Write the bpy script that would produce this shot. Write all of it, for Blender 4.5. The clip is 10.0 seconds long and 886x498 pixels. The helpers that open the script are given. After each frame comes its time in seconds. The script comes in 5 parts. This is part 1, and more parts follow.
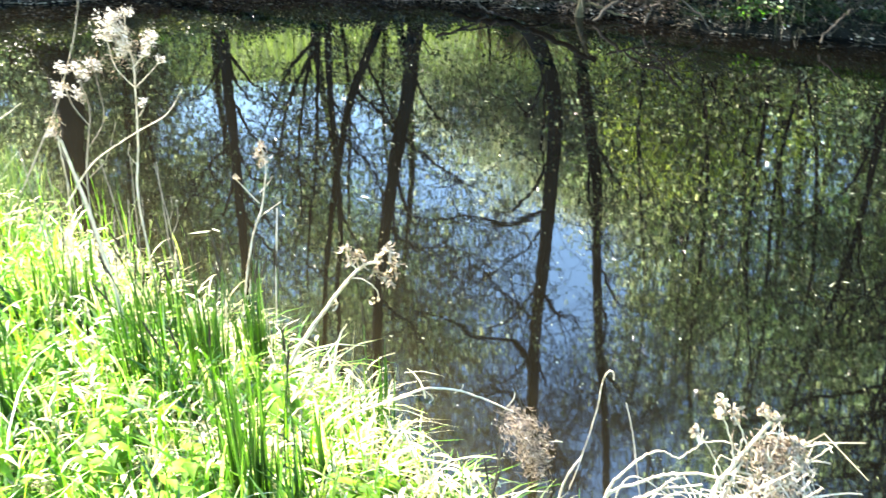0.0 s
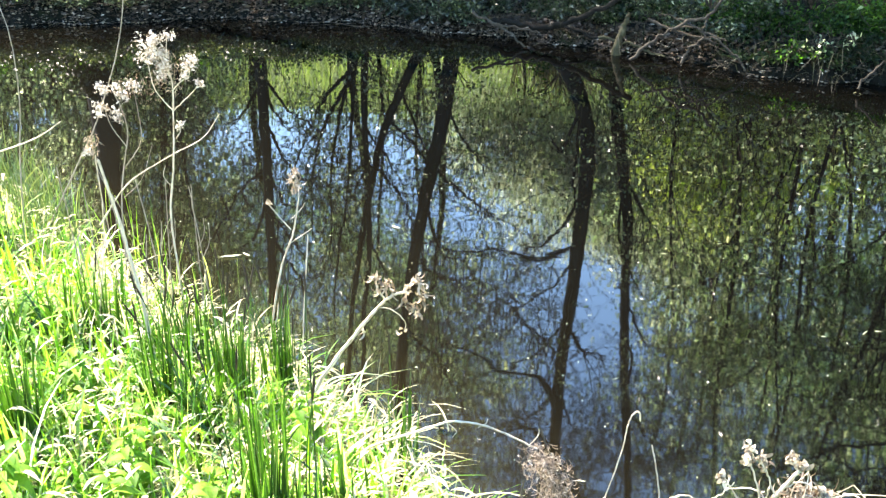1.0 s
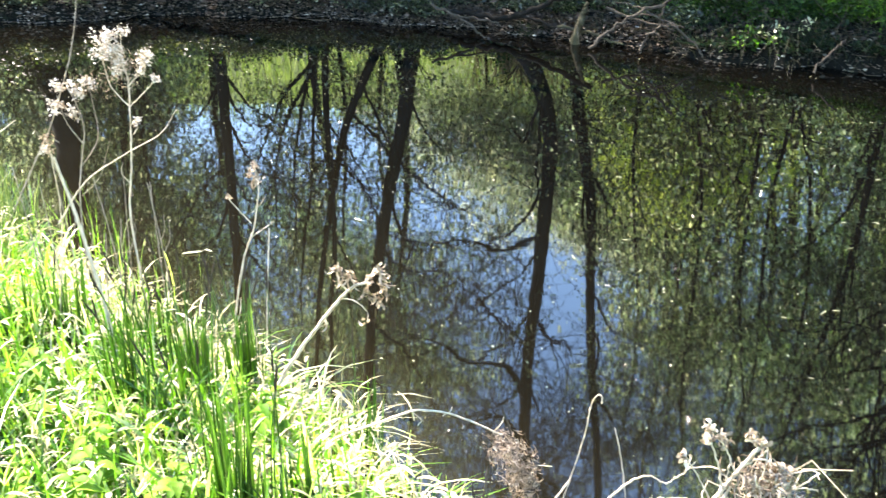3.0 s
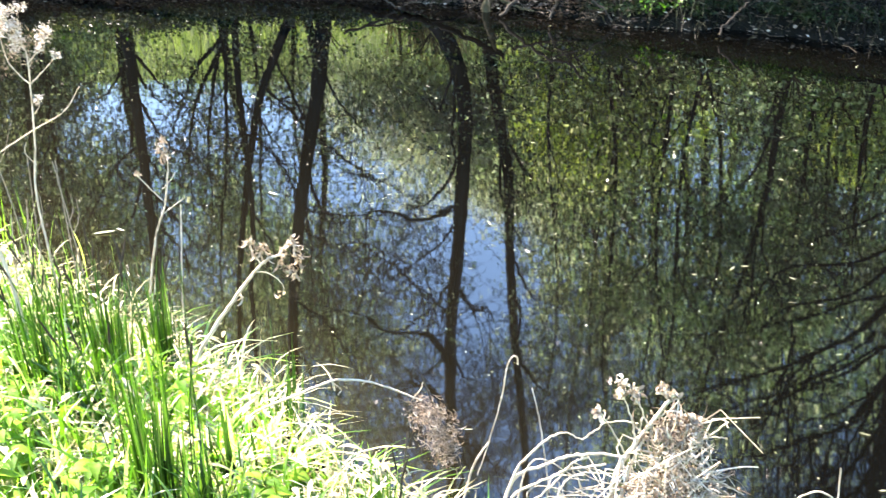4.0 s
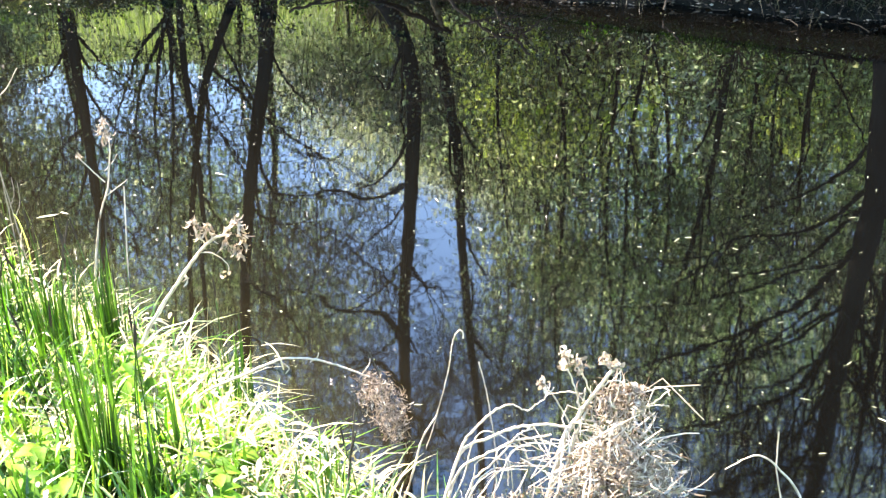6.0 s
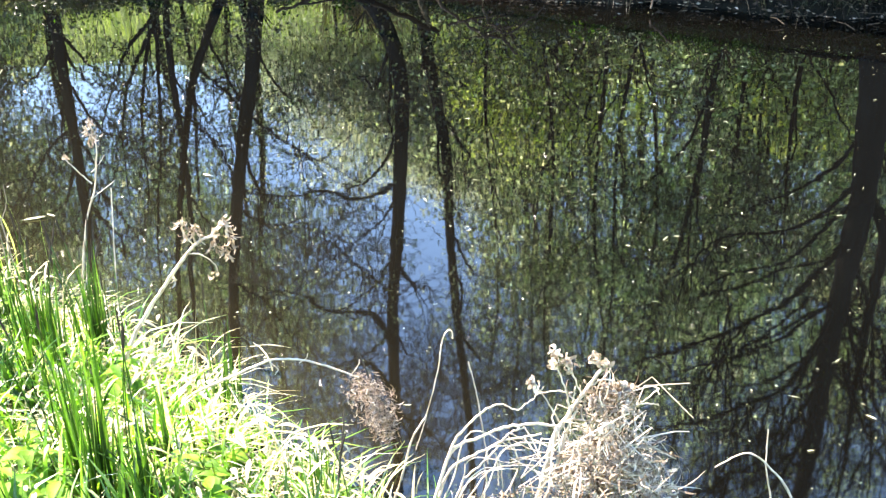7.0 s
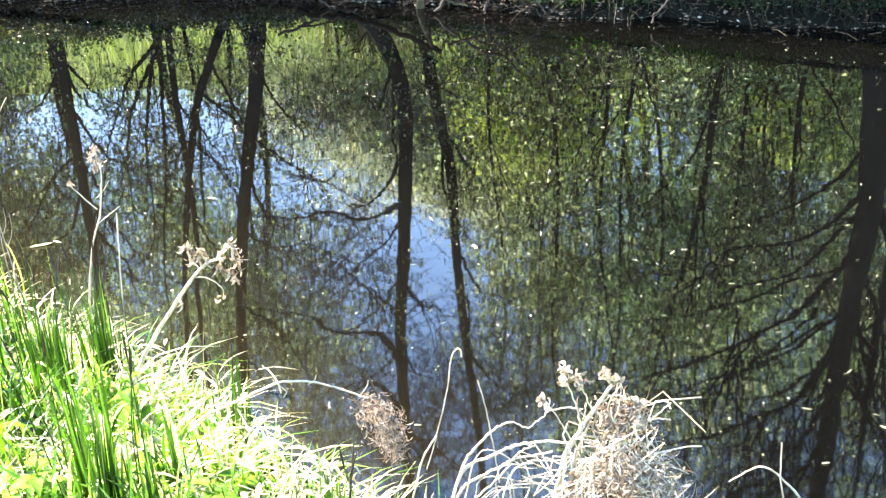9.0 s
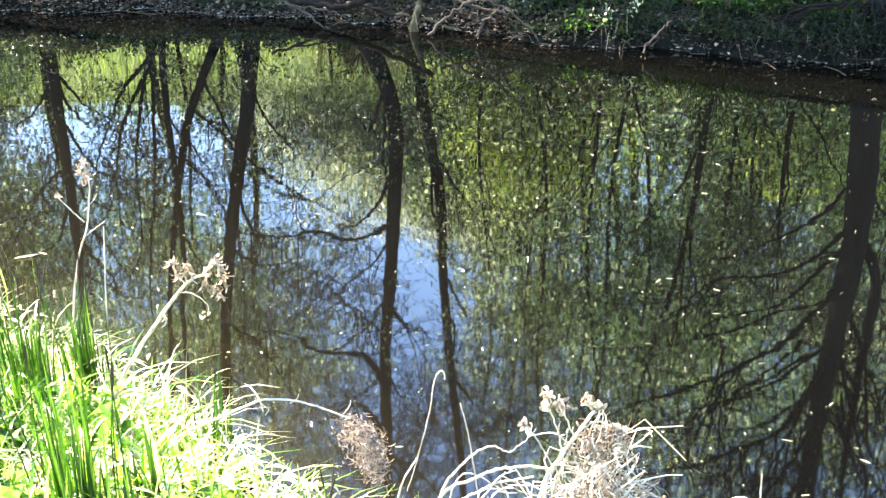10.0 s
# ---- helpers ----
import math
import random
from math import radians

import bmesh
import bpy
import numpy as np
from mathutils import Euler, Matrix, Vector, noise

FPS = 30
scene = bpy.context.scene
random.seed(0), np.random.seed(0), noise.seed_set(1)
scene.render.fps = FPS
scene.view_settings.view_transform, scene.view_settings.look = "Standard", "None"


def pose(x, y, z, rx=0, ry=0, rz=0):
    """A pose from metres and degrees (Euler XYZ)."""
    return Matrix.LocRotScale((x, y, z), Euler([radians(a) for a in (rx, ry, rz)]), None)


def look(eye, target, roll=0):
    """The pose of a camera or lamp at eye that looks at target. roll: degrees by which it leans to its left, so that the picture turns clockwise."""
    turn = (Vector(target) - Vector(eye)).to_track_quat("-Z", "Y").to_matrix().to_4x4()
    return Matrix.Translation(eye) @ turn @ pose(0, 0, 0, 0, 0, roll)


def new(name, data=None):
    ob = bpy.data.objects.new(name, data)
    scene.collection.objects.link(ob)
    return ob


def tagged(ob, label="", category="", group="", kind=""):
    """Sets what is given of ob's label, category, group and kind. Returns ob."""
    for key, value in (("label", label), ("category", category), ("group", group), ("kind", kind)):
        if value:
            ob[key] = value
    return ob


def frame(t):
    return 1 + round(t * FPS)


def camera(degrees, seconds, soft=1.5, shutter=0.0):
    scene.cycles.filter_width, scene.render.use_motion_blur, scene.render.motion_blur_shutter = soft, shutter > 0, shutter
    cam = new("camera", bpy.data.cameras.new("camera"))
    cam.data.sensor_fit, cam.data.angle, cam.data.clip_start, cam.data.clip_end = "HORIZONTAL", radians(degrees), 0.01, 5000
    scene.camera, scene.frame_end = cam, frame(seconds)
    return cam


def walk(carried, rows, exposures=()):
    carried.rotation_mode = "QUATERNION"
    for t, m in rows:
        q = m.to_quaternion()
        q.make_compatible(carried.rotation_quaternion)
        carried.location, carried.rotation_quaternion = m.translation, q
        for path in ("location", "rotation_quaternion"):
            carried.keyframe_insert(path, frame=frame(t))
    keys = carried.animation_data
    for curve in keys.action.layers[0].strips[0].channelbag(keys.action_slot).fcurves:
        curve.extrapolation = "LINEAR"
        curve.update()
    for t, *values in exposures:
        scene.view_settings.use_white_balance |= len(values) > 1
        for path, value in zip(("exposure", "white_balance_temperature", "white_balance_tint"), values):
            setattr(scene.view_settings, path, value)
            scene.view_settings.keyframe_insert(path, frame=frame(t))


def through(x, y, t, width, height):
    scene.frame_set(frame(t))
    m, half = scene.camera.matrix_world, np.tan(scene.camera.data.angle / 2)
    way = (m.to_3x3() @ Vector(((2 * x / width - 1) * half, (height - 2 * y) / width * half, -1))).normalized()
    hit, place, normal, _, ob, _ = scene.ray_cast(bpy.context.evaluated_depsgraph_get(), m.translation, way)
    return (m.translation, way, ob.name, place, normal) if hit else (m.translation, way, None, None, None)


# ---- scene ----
cam = camera(45.0, 10.0, soft=1.38, shutter=0.5)
PATH = [
    (0.0, -0.0325, 0.0241, 2.0089, 62.704, 1.478, 8.028),
    (0.5, -0.0374, 0.0243, 2.0097, 63.708, 0.785, 10.415),
    (1.0, -0.0396, 0.0280, 2.0090, 64.433, 0.172, 10.328),
    (1.5, -0.0421, 0.0300, 2.0051, 64.878, 0.379, 10.218),
    (2.0, -0.0451, 0.0309, 2.0054, 64.764, 0.271, 10.143),
    (2.2, -0.0450, 0.0321, 2.0048, 64.665, 0.443, 10.227),
    (3.3, -0.0081, 0.0121, 2.0000, 63.682, 0.667, 6.735),
    (3.5, -0.0030, 0.0088, 1.9984, 63.353, 0.639, 5.733),
    (4.0, 0.0060, 0.0059, 1.9964, 62.515, 0.663, 3.511),
    (4.5, 0.0156, 0.0034, 1.9945, 61.893, 0.532, 1.970),
    (5.0, 0.0262, -0.0040, 1.9937, 61.578, 0.525, 1.489),
    (5.5, 0.0324, -0.0094, 1.9983, 61.347, 0.607, 1.095),
    (7.0, 0.0319, -0.0059, 1.9960, 61.324, 0.492, 0.145),
    (7.5, 0.0326, -0.0025, 1.9949, 61.294, 1.160, -0.918),
    (8.0, 0.0300, 0.0012, 1.9932, 61.495, 1.506, -1.132),
    (8.5, 0.0297, 0.0038, 1.9877, 61.813, 2.259, -0.815),
    (9.0, 0.0309, 0.0028, 1.9895, 62.331, 1.709, -0.127),
    (9.5, 0.0345, -0.0045, 1.9905, 62.968, 1.135, 0.026),
    (10.0, 0.0337, -0.0030, 1.9896, 63.574, 0.000, 0.000),
]
walk(cam, [(t, pose(*p)) for t, *p in PATH], exposures=[(t, e, 7150, g) for t, e, g in ((0.0, 3.24, 11), (0.5, 2.97, 15), (2.2, 2.98, 16), (3.5, 3.0, 20), (5.5, 3.1, 22), (7.5, 3.14, 21), (10.0, 3.44, 21))])

# ---- light ----
SUN_WAY = Vector((-0.72, 0.4, 0.92)).normalized()
world = bpy.data.worlds.new("world")
scene.world = world
world.use_nodes = True
wn = world.node_tree
sky = wn.nodes.new("ShaderNodeTexSky")
sky.sky_type, sky.sun_disc = "NISHITA", False
sky.sun_elevation = math.asin(SUN_WAY.z)
sky.sun_rotation = math.atan2(SUN_WAY.x, SUN_WAY.y) % (2 * math.pi)
sky.air_density, sky.dust_density, sky.ozone_density = 1.25, 0.05, 1.0
wn.nodes["Background"].inputs["Strength"].default_value = 0.14
deep = wn.nodes.new("ShaderNodeHueSaturation")
deep.inputs["Hue"].default_value, deep.inputs["Saturation"].default_value = 0.5, 1.2
wn.links.new(sky.outputs["Color"], deep.inputs["Color"])
wn.links.new(deep.outputs["Color"], wn.nodes["Background"].inputs["Color"])
sun = new("sun", bpy.data.lights.new("sun", "SUN"))
sun.data.energy, sun.data.angle, sun.data.color = 5.0, radians(0.53), (1.0, 0.95, 0.86)
sun.matrix_world = look(SUN_WAY * 60, (0, 0, 0))

rng = np.random.default_rng(7)


# ---- materials ----
def nodes_of(name):
    m = bpy.data.materials.new(name)
    m.use_nodes = True
    return m, m.node_tree, m.node_tree.nodes["Principled BSDF"]


def ramp(nt, fac, stops):
    r = nt.nodes.new("ShaderNodeValToRGB")
    while len(r.color_ramp.elements) < len(stops):
        r.color_ramp.elements.new(0.5)
    for e, (at, col) in zip(r.color_ramp.elements, stops):
        e.position, e.color = at, (*col, 1)
    nt.links.new(fac, r.inputs["Fac"])
    return r.outputs["Color"]


def noise_of(nt, scale, detail=4.0, stretch=(1, 1, 1), rough=0.6):
    co = nt.nodes.new("ShaderNodeTexCoord")
    mp = nt.nodes.new("ShaderNodeMapping")
    mp.inputs["Scale"].default_value = stretch
    n = nt.nodes.new("ShaderNodeTexNoise")
    n.inputs["Scale"].default_value, n.inputs["Detail"].default_value, n.inputs["Roughness"].default_value = scale, detail, rough
    nt.links.new(co.outputs["Object"], mp.inputs["Vector"])
    nt.links.new(mp.outputs["Vector"], n.inputs["Vector"])
    return n.outputs["Fac"]


def mixed(nt, a, b, fac, mode="MIX"):
    m = nt.nodes.new("ShaderNodeMix")
    m.data_type, m.blend_type = "RGBA", mode
    if isinstance(fac, float):
        m.inputs[0].default_value = fac
    else:
        nt.links.new(fac, m.inputs[0])
    nt.links.new(a, m.inputs[6])
    nt.links.new(b, m.inputs[7])
    return m.outputs[2]


def bumped(nt, bsdf, height, strength, distance):
    b = nt.nodes.new("ShaderNodeBump")
    b.inputs["Strength"].default_value, b.inputs["Distance"].default_value = strength, distance
    nt.links.new(height, b.inputs["Height"])
    nt.links.new(b.outputs["Normal"], bsdf.inputs["Normal"])


def foliage(name, stops, through=0.5, glow=(1.0, 1.05, 0.45), rough=0.45, spec=0.4, dapple=0.0):
    """Leaves and blades: colour by piece, light shining through them, optional painted sun-and-shade patches."""
    m, nt, bsdf = nodes_of(name)
    geo = nt.nodes.new("ShaderNodeNewGeometry")
    col = ramp(nt, geo.outputs["Random Per Island"], stops)
    spots = ramp(nt, noise_of(nt, 90, 2), [(0.3, (0.75, 0.75, 0.75)), (0.7, (1.1, 1.1, 1.1))])
    col = mixed(nt, col, spots, 1.0, "MULTIPLY")
    if dapple:
        # cool dark and warm bright patches: shade and sunlight put into the colour
        broad = ramp(nt, noise_of(nt, dapple, 3), [(0.36, (0.42, 0.46, 0.53)), (0.5, (1.0, 1.0, 1.02)), (0.64, (1.75, 1.68, 1.4))])
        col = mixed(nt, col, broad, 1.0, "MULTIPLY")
    nt.links.new(col, bsdf.inputs["Base Color"])
    bsdf.inputs["Roughness"].default_value = rough
    bsdf.inputs["Specular IOR Level"].default_value = spec
    tr = nt.nodes.new("ShaderNodeBsdfTranslucent")
    tint = nt.nodes.new("ShaderNodeRGB")
    tint.outputs[0].default_value = (*glow, 1)
    nt.links.new(mixed(nt, col, tint.outputs[0], 1.0, "MULTIPLY"), tr.inputs["Color"])
    mix = nt.nodes.new("ShaderNodeMixShader")
    mix.inputs[0].default_value = through
    nt.links.new(bsdf.outputs[0], mix.inputs[1])
    nt.links.new(tr.outputs[0], mix.inputs[2])
    nt.links.new(mix.outputs[0], nt.nodes["Material Output"].inputs["Surface"])
    return m


def bark(name, dark, light, scale=14):
    m, nt, bsdf = nodes_of(name)
    n = noise_of(nt, scale, 6, (1, 1, 0.25), 0.7)
    big = noise_of(nt, 1.7, 3)
    a = ramp(nt, n, [(0.3, dark), (0.72, light)])
    b = ramp(nt, big, [(0.35, (0.7, 0.7, 0.7)), (0.7, (1.15, 1.1, 1.0))])
    nt.links.new(mixed(nt, a, b, 1.0, "MULTIPLY"), bsdf.inputs["Base Color"])
    bsdf.inputs["Roughness"].default_value = 0.9
    bsdf.inputs["Specular IOR Level"].default_value = 0.12
    bumped(nt, bsdf, n, 0.8, 0.012)
    return m


def straw(name, stops, rough=0.55):
    m, nt, bsdf = nodes_of(name)
    geo = nt.nodes.new("ShaderNodeNewGeometry")
    col = ramp(nt, geo.outputs["Random Per Island"], stops)
    grain = noise_of(nt, 60, 4, (1, 1, 0.3))
    stain = ramp(nt, grain, [(0.3, (0.55, 0.5, 0.42)), (0.62, (1.0, 1.0, 1.0))])
    nt.links.new(mixed(nt, col, stain, 1.0, "MULTIPLY"), bsdf.inputs["Base Color"])
    bsdf.inputs["Roughness"].default_value = rough
    bsdf.inputs["Specular IOR Level"].default_value = 0.15
    bumped(nt, bsdf, grain, 0.4, 0.002)
    return m


# the whitish last stops paint sky glints onto some of the leaves
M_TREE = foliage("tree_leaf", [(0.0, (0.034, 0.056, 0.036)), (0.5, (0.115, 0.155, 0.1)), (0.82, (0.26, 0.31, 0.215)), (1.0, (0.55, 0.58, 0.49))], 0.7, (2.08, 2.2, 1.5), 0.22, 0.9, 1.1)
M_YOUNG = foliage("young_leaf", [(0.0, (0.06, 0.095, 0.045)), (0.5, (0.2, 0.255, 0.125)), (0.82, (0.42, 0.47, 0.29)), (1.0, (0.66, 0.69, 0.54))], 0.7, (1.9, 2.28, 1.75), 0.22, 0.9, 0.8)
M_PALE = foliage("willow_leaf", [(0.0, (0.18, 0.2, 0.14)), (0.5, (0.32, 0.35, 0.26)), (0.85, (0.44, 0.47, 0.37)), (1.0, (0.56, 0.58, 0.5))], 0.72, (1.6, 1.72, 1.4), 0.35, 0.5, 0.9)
# darkened copy of the tree leaf, with crown shade in its colour
M_DUSK = foliage("shaded_tree_leaf", [(0.0, (0.027, 0.042, 0.025)), (0.5, (0.09, 0.115, 0.072)), (0.85, (0.21, 0.245, 0.165)), (1.0, (0.48, 0.51, 0.43))], 0.65, (2.05, 2.15, 1.5), 0.22, 0.9, 1.1)
# brightened copy of the young leaf, with sunlight put into its colour
M_LIME = foliage("brightened_young_leaf", [(0.0, (0.2, 0.26, 0.08)), (0.6, (0.41, 0.47, 0.17)), (1.0, (0.6, 0.62, 0.35))], 0.74, (1.95, 2.2, 1.1), 0.3, 0.6)
# near-black leaf colour that stands in for deep shade
M_DEEP = foliage("deep_shade_leaf", [(0.0, (0.01, 0.018, 0.008)), (0.7, (0.022, 0.036, 0.014)), (1.0, (0.05, 0.07, 0.03))], 0.25, (0.9, 1.0, 0.5), 0.5, 0.3, 0.7)
# herb green darkened below its own tone, with the bank's shade painted in
M_HERB = foliage("shaded_herb_leaf", [(0.0, (0.005, 0.011, 0.0035)), (0.7, (0.011, 0.029, 0.007)), (0.94, (0.025, 0.05, 0.016)), (1.0, (0.08, 0.11, 0.05))], 0.35, (0.9, 1.0, 0.5), 0.5, 0.25)
# palest stop: a whitish glint coloured onto a few leaves
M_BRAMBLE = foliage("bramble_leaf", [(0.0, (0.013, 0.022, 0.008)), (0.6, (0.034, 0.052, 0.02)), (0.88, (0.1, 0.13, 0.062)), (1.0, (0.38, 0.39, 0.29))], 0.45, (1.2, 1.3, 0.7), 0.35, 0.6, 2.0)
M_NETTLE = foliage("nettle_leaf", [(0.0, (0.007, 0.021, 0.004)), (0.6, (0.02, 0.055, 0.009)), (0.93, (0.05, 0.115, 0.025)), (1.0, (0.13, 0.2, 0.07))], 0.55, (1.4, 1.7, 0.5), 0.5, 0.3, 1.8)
# darkest stop paints shade between blades, the palest stops white highlights
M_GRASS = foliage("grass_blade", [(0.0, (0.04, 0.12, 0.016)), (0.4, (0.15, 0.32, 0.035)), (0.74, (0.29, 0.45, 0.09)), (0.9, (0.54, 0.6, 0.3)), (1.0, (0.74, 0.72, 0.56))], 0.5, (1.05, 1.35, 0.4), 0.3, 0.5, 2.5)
M_MEADOW = foliage("meadow_blade", [(0.0, (0.14, 0.22, 0.05)), (0.6, (0.27, 0.37, 0.115)), (1.0, (0.47, 0.52, 0.3))], 0.5, (1.15, 1.3, 0.7), 0.5, 0.3)
M_SEDGE = foliage("sedge_blade", [(0.0, (0.013, 0.045, 0.006)), (0.6, (0.035, 0.1, 0.012)), (1.0, (0.12, 0.22, 0.04))], 0.35, (0.9, 1.1, 0.35), 0.35, 0.5)
# grass green dulled so that the colour carries the shade it stands in
M_HERBGRASS = foliage("shaded_tall_grass", [(0.0, (0.05, 0.09, 0.03)), (0.6, (0.10, 0.15, 0.05)), (1.0, (0.22, 0.24, 0.11))], 0.4, (0.9, 1.0, 0.5), 0.4, 0.4)
# grass colour blackened to stand in for shade on the far bank
M_SHADE = foliage("shaded_bank_grass", [(0.0, (0.005, 0.01, 0.004)), (0.7, (0.012, 0.018, 0.007)), (1.0, (0.035, 0.034, 0.02))], 0.3, (0.9, 1.0, 0.5), 0.5, 0.3)
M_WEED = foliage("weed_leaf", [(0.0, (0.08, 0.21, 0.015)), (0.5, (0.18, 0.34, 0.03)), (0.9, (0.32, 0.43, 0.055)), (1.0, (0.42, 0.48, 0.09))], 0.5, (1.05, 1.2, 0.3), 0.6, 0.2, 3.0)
M_HAY = foliage("dry_blade", [(0.0, (0.35, 0.31, 0.16)), (0.6, (0.52, 0.48, 0.29)), (1.0, (0.68, 0.65, 0.45))], 0.35, (1.0, 0.95, 0.75), 0.6, 0.2)
M_STALK = straw("dry_stalk", [(0.0, (0.34, 0.28, 0.2)), (0.6, (0.54, 0.465, 0.36)), (1.0, (0.66, 0.59, 0.48))], 0.7)
M_GREYSTEM = straw("grey_stalk", [(0.0, (0.16, 0.13, 0.1)), (1.0, (0.34, 0.3, 0.25))])
M_CURL = foliage("withered_leaf", [(0.0, (0.09, 0.055, 0.03)), (0.45, (0.36, 0.295, 0.22)), (1.0, (0.72, 0.64, 0.53))], 0.3, (1.0, 0.9, 0.7), 0.7, 0.15)
M_BROWN = foliage("brown_leaf", [(0.0, (0.12, 0.09, 0.065)), (0.6, (0.25, 0.2, 0.15)), (1.0, (0.44, 0.38, 0.3))], 0.25, (1.0, 0.8, 0.55), 0.75, 0.15)
M_FLUFF = foliage("seed_fluff", [(0.0, (0.3, 0.26, 0.22)), (0.5, (0.55, 0.51, 0.46)), (1.0, (0.75, 0.72, 0.67))], 0.5, (1.0, 0.97, 0.9), 0.8, 0.1)
M_DRIED = foliage("dried_leaf", [(0.0, (0.14, 0.1, 0.065)), (0.6, (0.32, 0.26, 0.19)), (1.0, (0.5, 0.43, 0.34))], 0.25, (1.0, 0.85, 0.6), 0.75, 0.15)
M_SPIKE = straw("sedge_spike", [(0.0, (0.02, 0.016, 0.012)), (1.0, (0.05, 0.04, 0.028))], 0.8)
M_FLOAT = foliage("floating_leaf", [(0.0, (0.22, 0.23, 0.1)), (0.6, (0.38, 0.39, 0.24)), (1.0, (0.58, 0.58, 0.43))], 0.2, (1, 1, 0.6), 0.4, 0.5)
# litter tone raised to put the waterline's sunlight into the colour
M_LITTER = foliage("litter_leaf", [(0.0, (0.06, 0.048, 0.034)), (0.6, (0.16, 0.13, 0.095)), (0.9, (0.34, 0.29, 0.22)), (1.0, (0.58, 0.53, 0.45))], 0.15, (1, 0.85, 0.6), 0.7, 0.25)
# dead leaves toned down to hold the shade they lie in
M_OLDLEAF = foliage("shaded_old_leaf", [(0.0, (0.02, 0.014, 0.009)), (0.7, (0.05, 0.036, 0.023)), (0.92, (0.09, 0.07, 0.05)), (1.0, (0.28, 0.25, 0.2))], 0.1, (1, 0.8, 0.5), 0.7, 0.25)
# bark near black and bluish: the backlit trunks' shade is in the colour
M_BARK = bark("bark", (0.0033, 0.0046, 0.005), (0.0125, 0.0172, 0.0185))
M_TWIG = bark("twig_bark", (0.03, 0.024, 0.018), (0.09, 0.075, 0.055), 40)
# paler copy of the twig bark, carrying sunlight in its colour
M_LACE = bark("sunlit_twig", (0.08, 0.07, 0.055), (0.24, 0.215, 0.18), 40)
# dead wood and roots darkened, with the bank's shade put into their colours
M_DEAD = bark("dead_wood", (0.022, 0.018, 0.014), (0.09, 0.077, 0.06), 30)
M_MOSS = bark("mossy_wood", (0.018, 0.016, 0.01), (0.085, 0.08, 0.045), 18)
M_ROOT = bark("shaded_root_bark", (0.004, 0.0036, 0.0028), (0.012, 0.0105, 0.008), 25)

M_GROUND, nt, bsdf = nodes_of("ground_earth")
# bare earth blackened so that its colour holds the far bank's shade
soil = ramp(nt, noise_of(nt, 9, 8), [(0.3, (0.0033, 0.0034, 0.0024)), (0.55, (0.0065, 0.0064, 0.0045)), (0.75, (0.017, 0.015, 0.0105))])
turf = ramp(nt, noise_of(nt, 24, 6), [(0.3, (0.12, 0.19, 0.06)), (0.7, (0.28, 0.35, 0.14))])
co = nt.nodes.new("ShaderNodeTexCoord")
sep = nt.nodes.new("ShaderNodeSeparateXYZ")
nt.links.new(co.outputs["Object"], sep.inputs[0])
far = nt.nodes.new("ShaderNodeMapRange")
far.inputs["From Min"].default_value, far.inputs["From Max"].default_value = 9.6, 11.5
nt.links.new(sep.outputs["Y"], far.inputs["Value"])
patch = ramp(nt, noise_of(nt, 1.2, 5), [(0.6, (0, 0, 0)), (0.8, (0.2, 0.2, 0.2))])
side = nt.nodes.new("ShaderNodeMath")
side.operation, side.inputs[1].default_value = "MULTIPLY_ADD", 0.55
nt.links.new(sep.outputs["X"], side.inputs[0])
nt.links.new(sep.outputs["Y"], side.inputs[2])
near = nt.nodes.new("ShaderNodeMapRange")
near.inputs["From Min"].default_value, near.inputs["From Max"].default_value = 2.0, 1.5
nt.links.new(side.outputs[0], near.inputs["Value"])
thin = ramp(nt, noise_of(nt, 3.0, 6), [(0.3, (0.55, 0.55, 0.55)), (0.6, (1, 1, 1))])
nearby = mixed(nt, near.outputs[0], thin, 1.0, "MULTIPLY")
more = nt.nodes.new("ShaderNodeMath")
more.operation, more.use_clamp = "ADD", True
nt.links.new(far.outputs[0], more.inputs[0])
nt.links.new(nearby, more.inputs[1])
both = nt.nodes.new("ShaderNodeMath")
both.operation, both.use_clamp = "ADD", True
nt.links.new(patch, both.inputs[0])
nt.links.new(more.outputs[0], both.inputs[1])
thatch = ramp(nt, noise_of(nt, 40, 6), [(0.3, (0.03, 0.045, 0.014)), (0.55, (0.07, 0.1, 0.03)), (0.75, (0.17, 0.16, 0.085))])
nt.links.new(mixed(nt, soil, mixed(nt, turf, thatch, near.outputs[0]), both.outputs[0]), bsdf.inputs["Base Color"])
bsdf.inputs["Roughness"].default_value = 0.95
bsdf.inputs["Specular IOR Level"].default_value = 0.08
bumped(nt, bsdf, noise_of(nt, 30, 6), 0.7, 0.02)

M_WATER, nt, bsdf = nodes_of("murky_water")
mud = ramp(nt, noise_of(nt, 0.9, 5), [(0.3, (0.0009, 0.00088, 0.0007)), (0.7, (0.0016, 0.00158, 0.0013))])
# the muddy bed shows through the shallows along the near shore
co = nt.nodes.new("ShaderNodeTexCoord")
sep = nt.nodes.new("ShaderNodeSeparateXYZ")
nt.links.new(co.outputs["Object"], sep.inputs[0])
off = nt.nodes.new("ShaderNodeMath")
off.operation, off.inputs[1].default_value = "MULTIPLY_ADD", 0.72
nt.links.new(sep.outputs["X"], off.inputs[0])
nt.links.new(sep.outputs["Y"], off.inputs[2])
shallow = nt.nodes.new("ShaderNodeMapRange")
shallow.inputs["From Min"].default_value, shallow.inputs["From Max"].default_value = 2.85, 2.1
nt.links.new(off.outputs[0], shallow.inputs["Value"])
silt = nt.nodes.new("ShaderNodeMapRange")
silt.inputs["From Min"].default_value, silt.inputs["From Max"].default_value = 4.8, 2.2
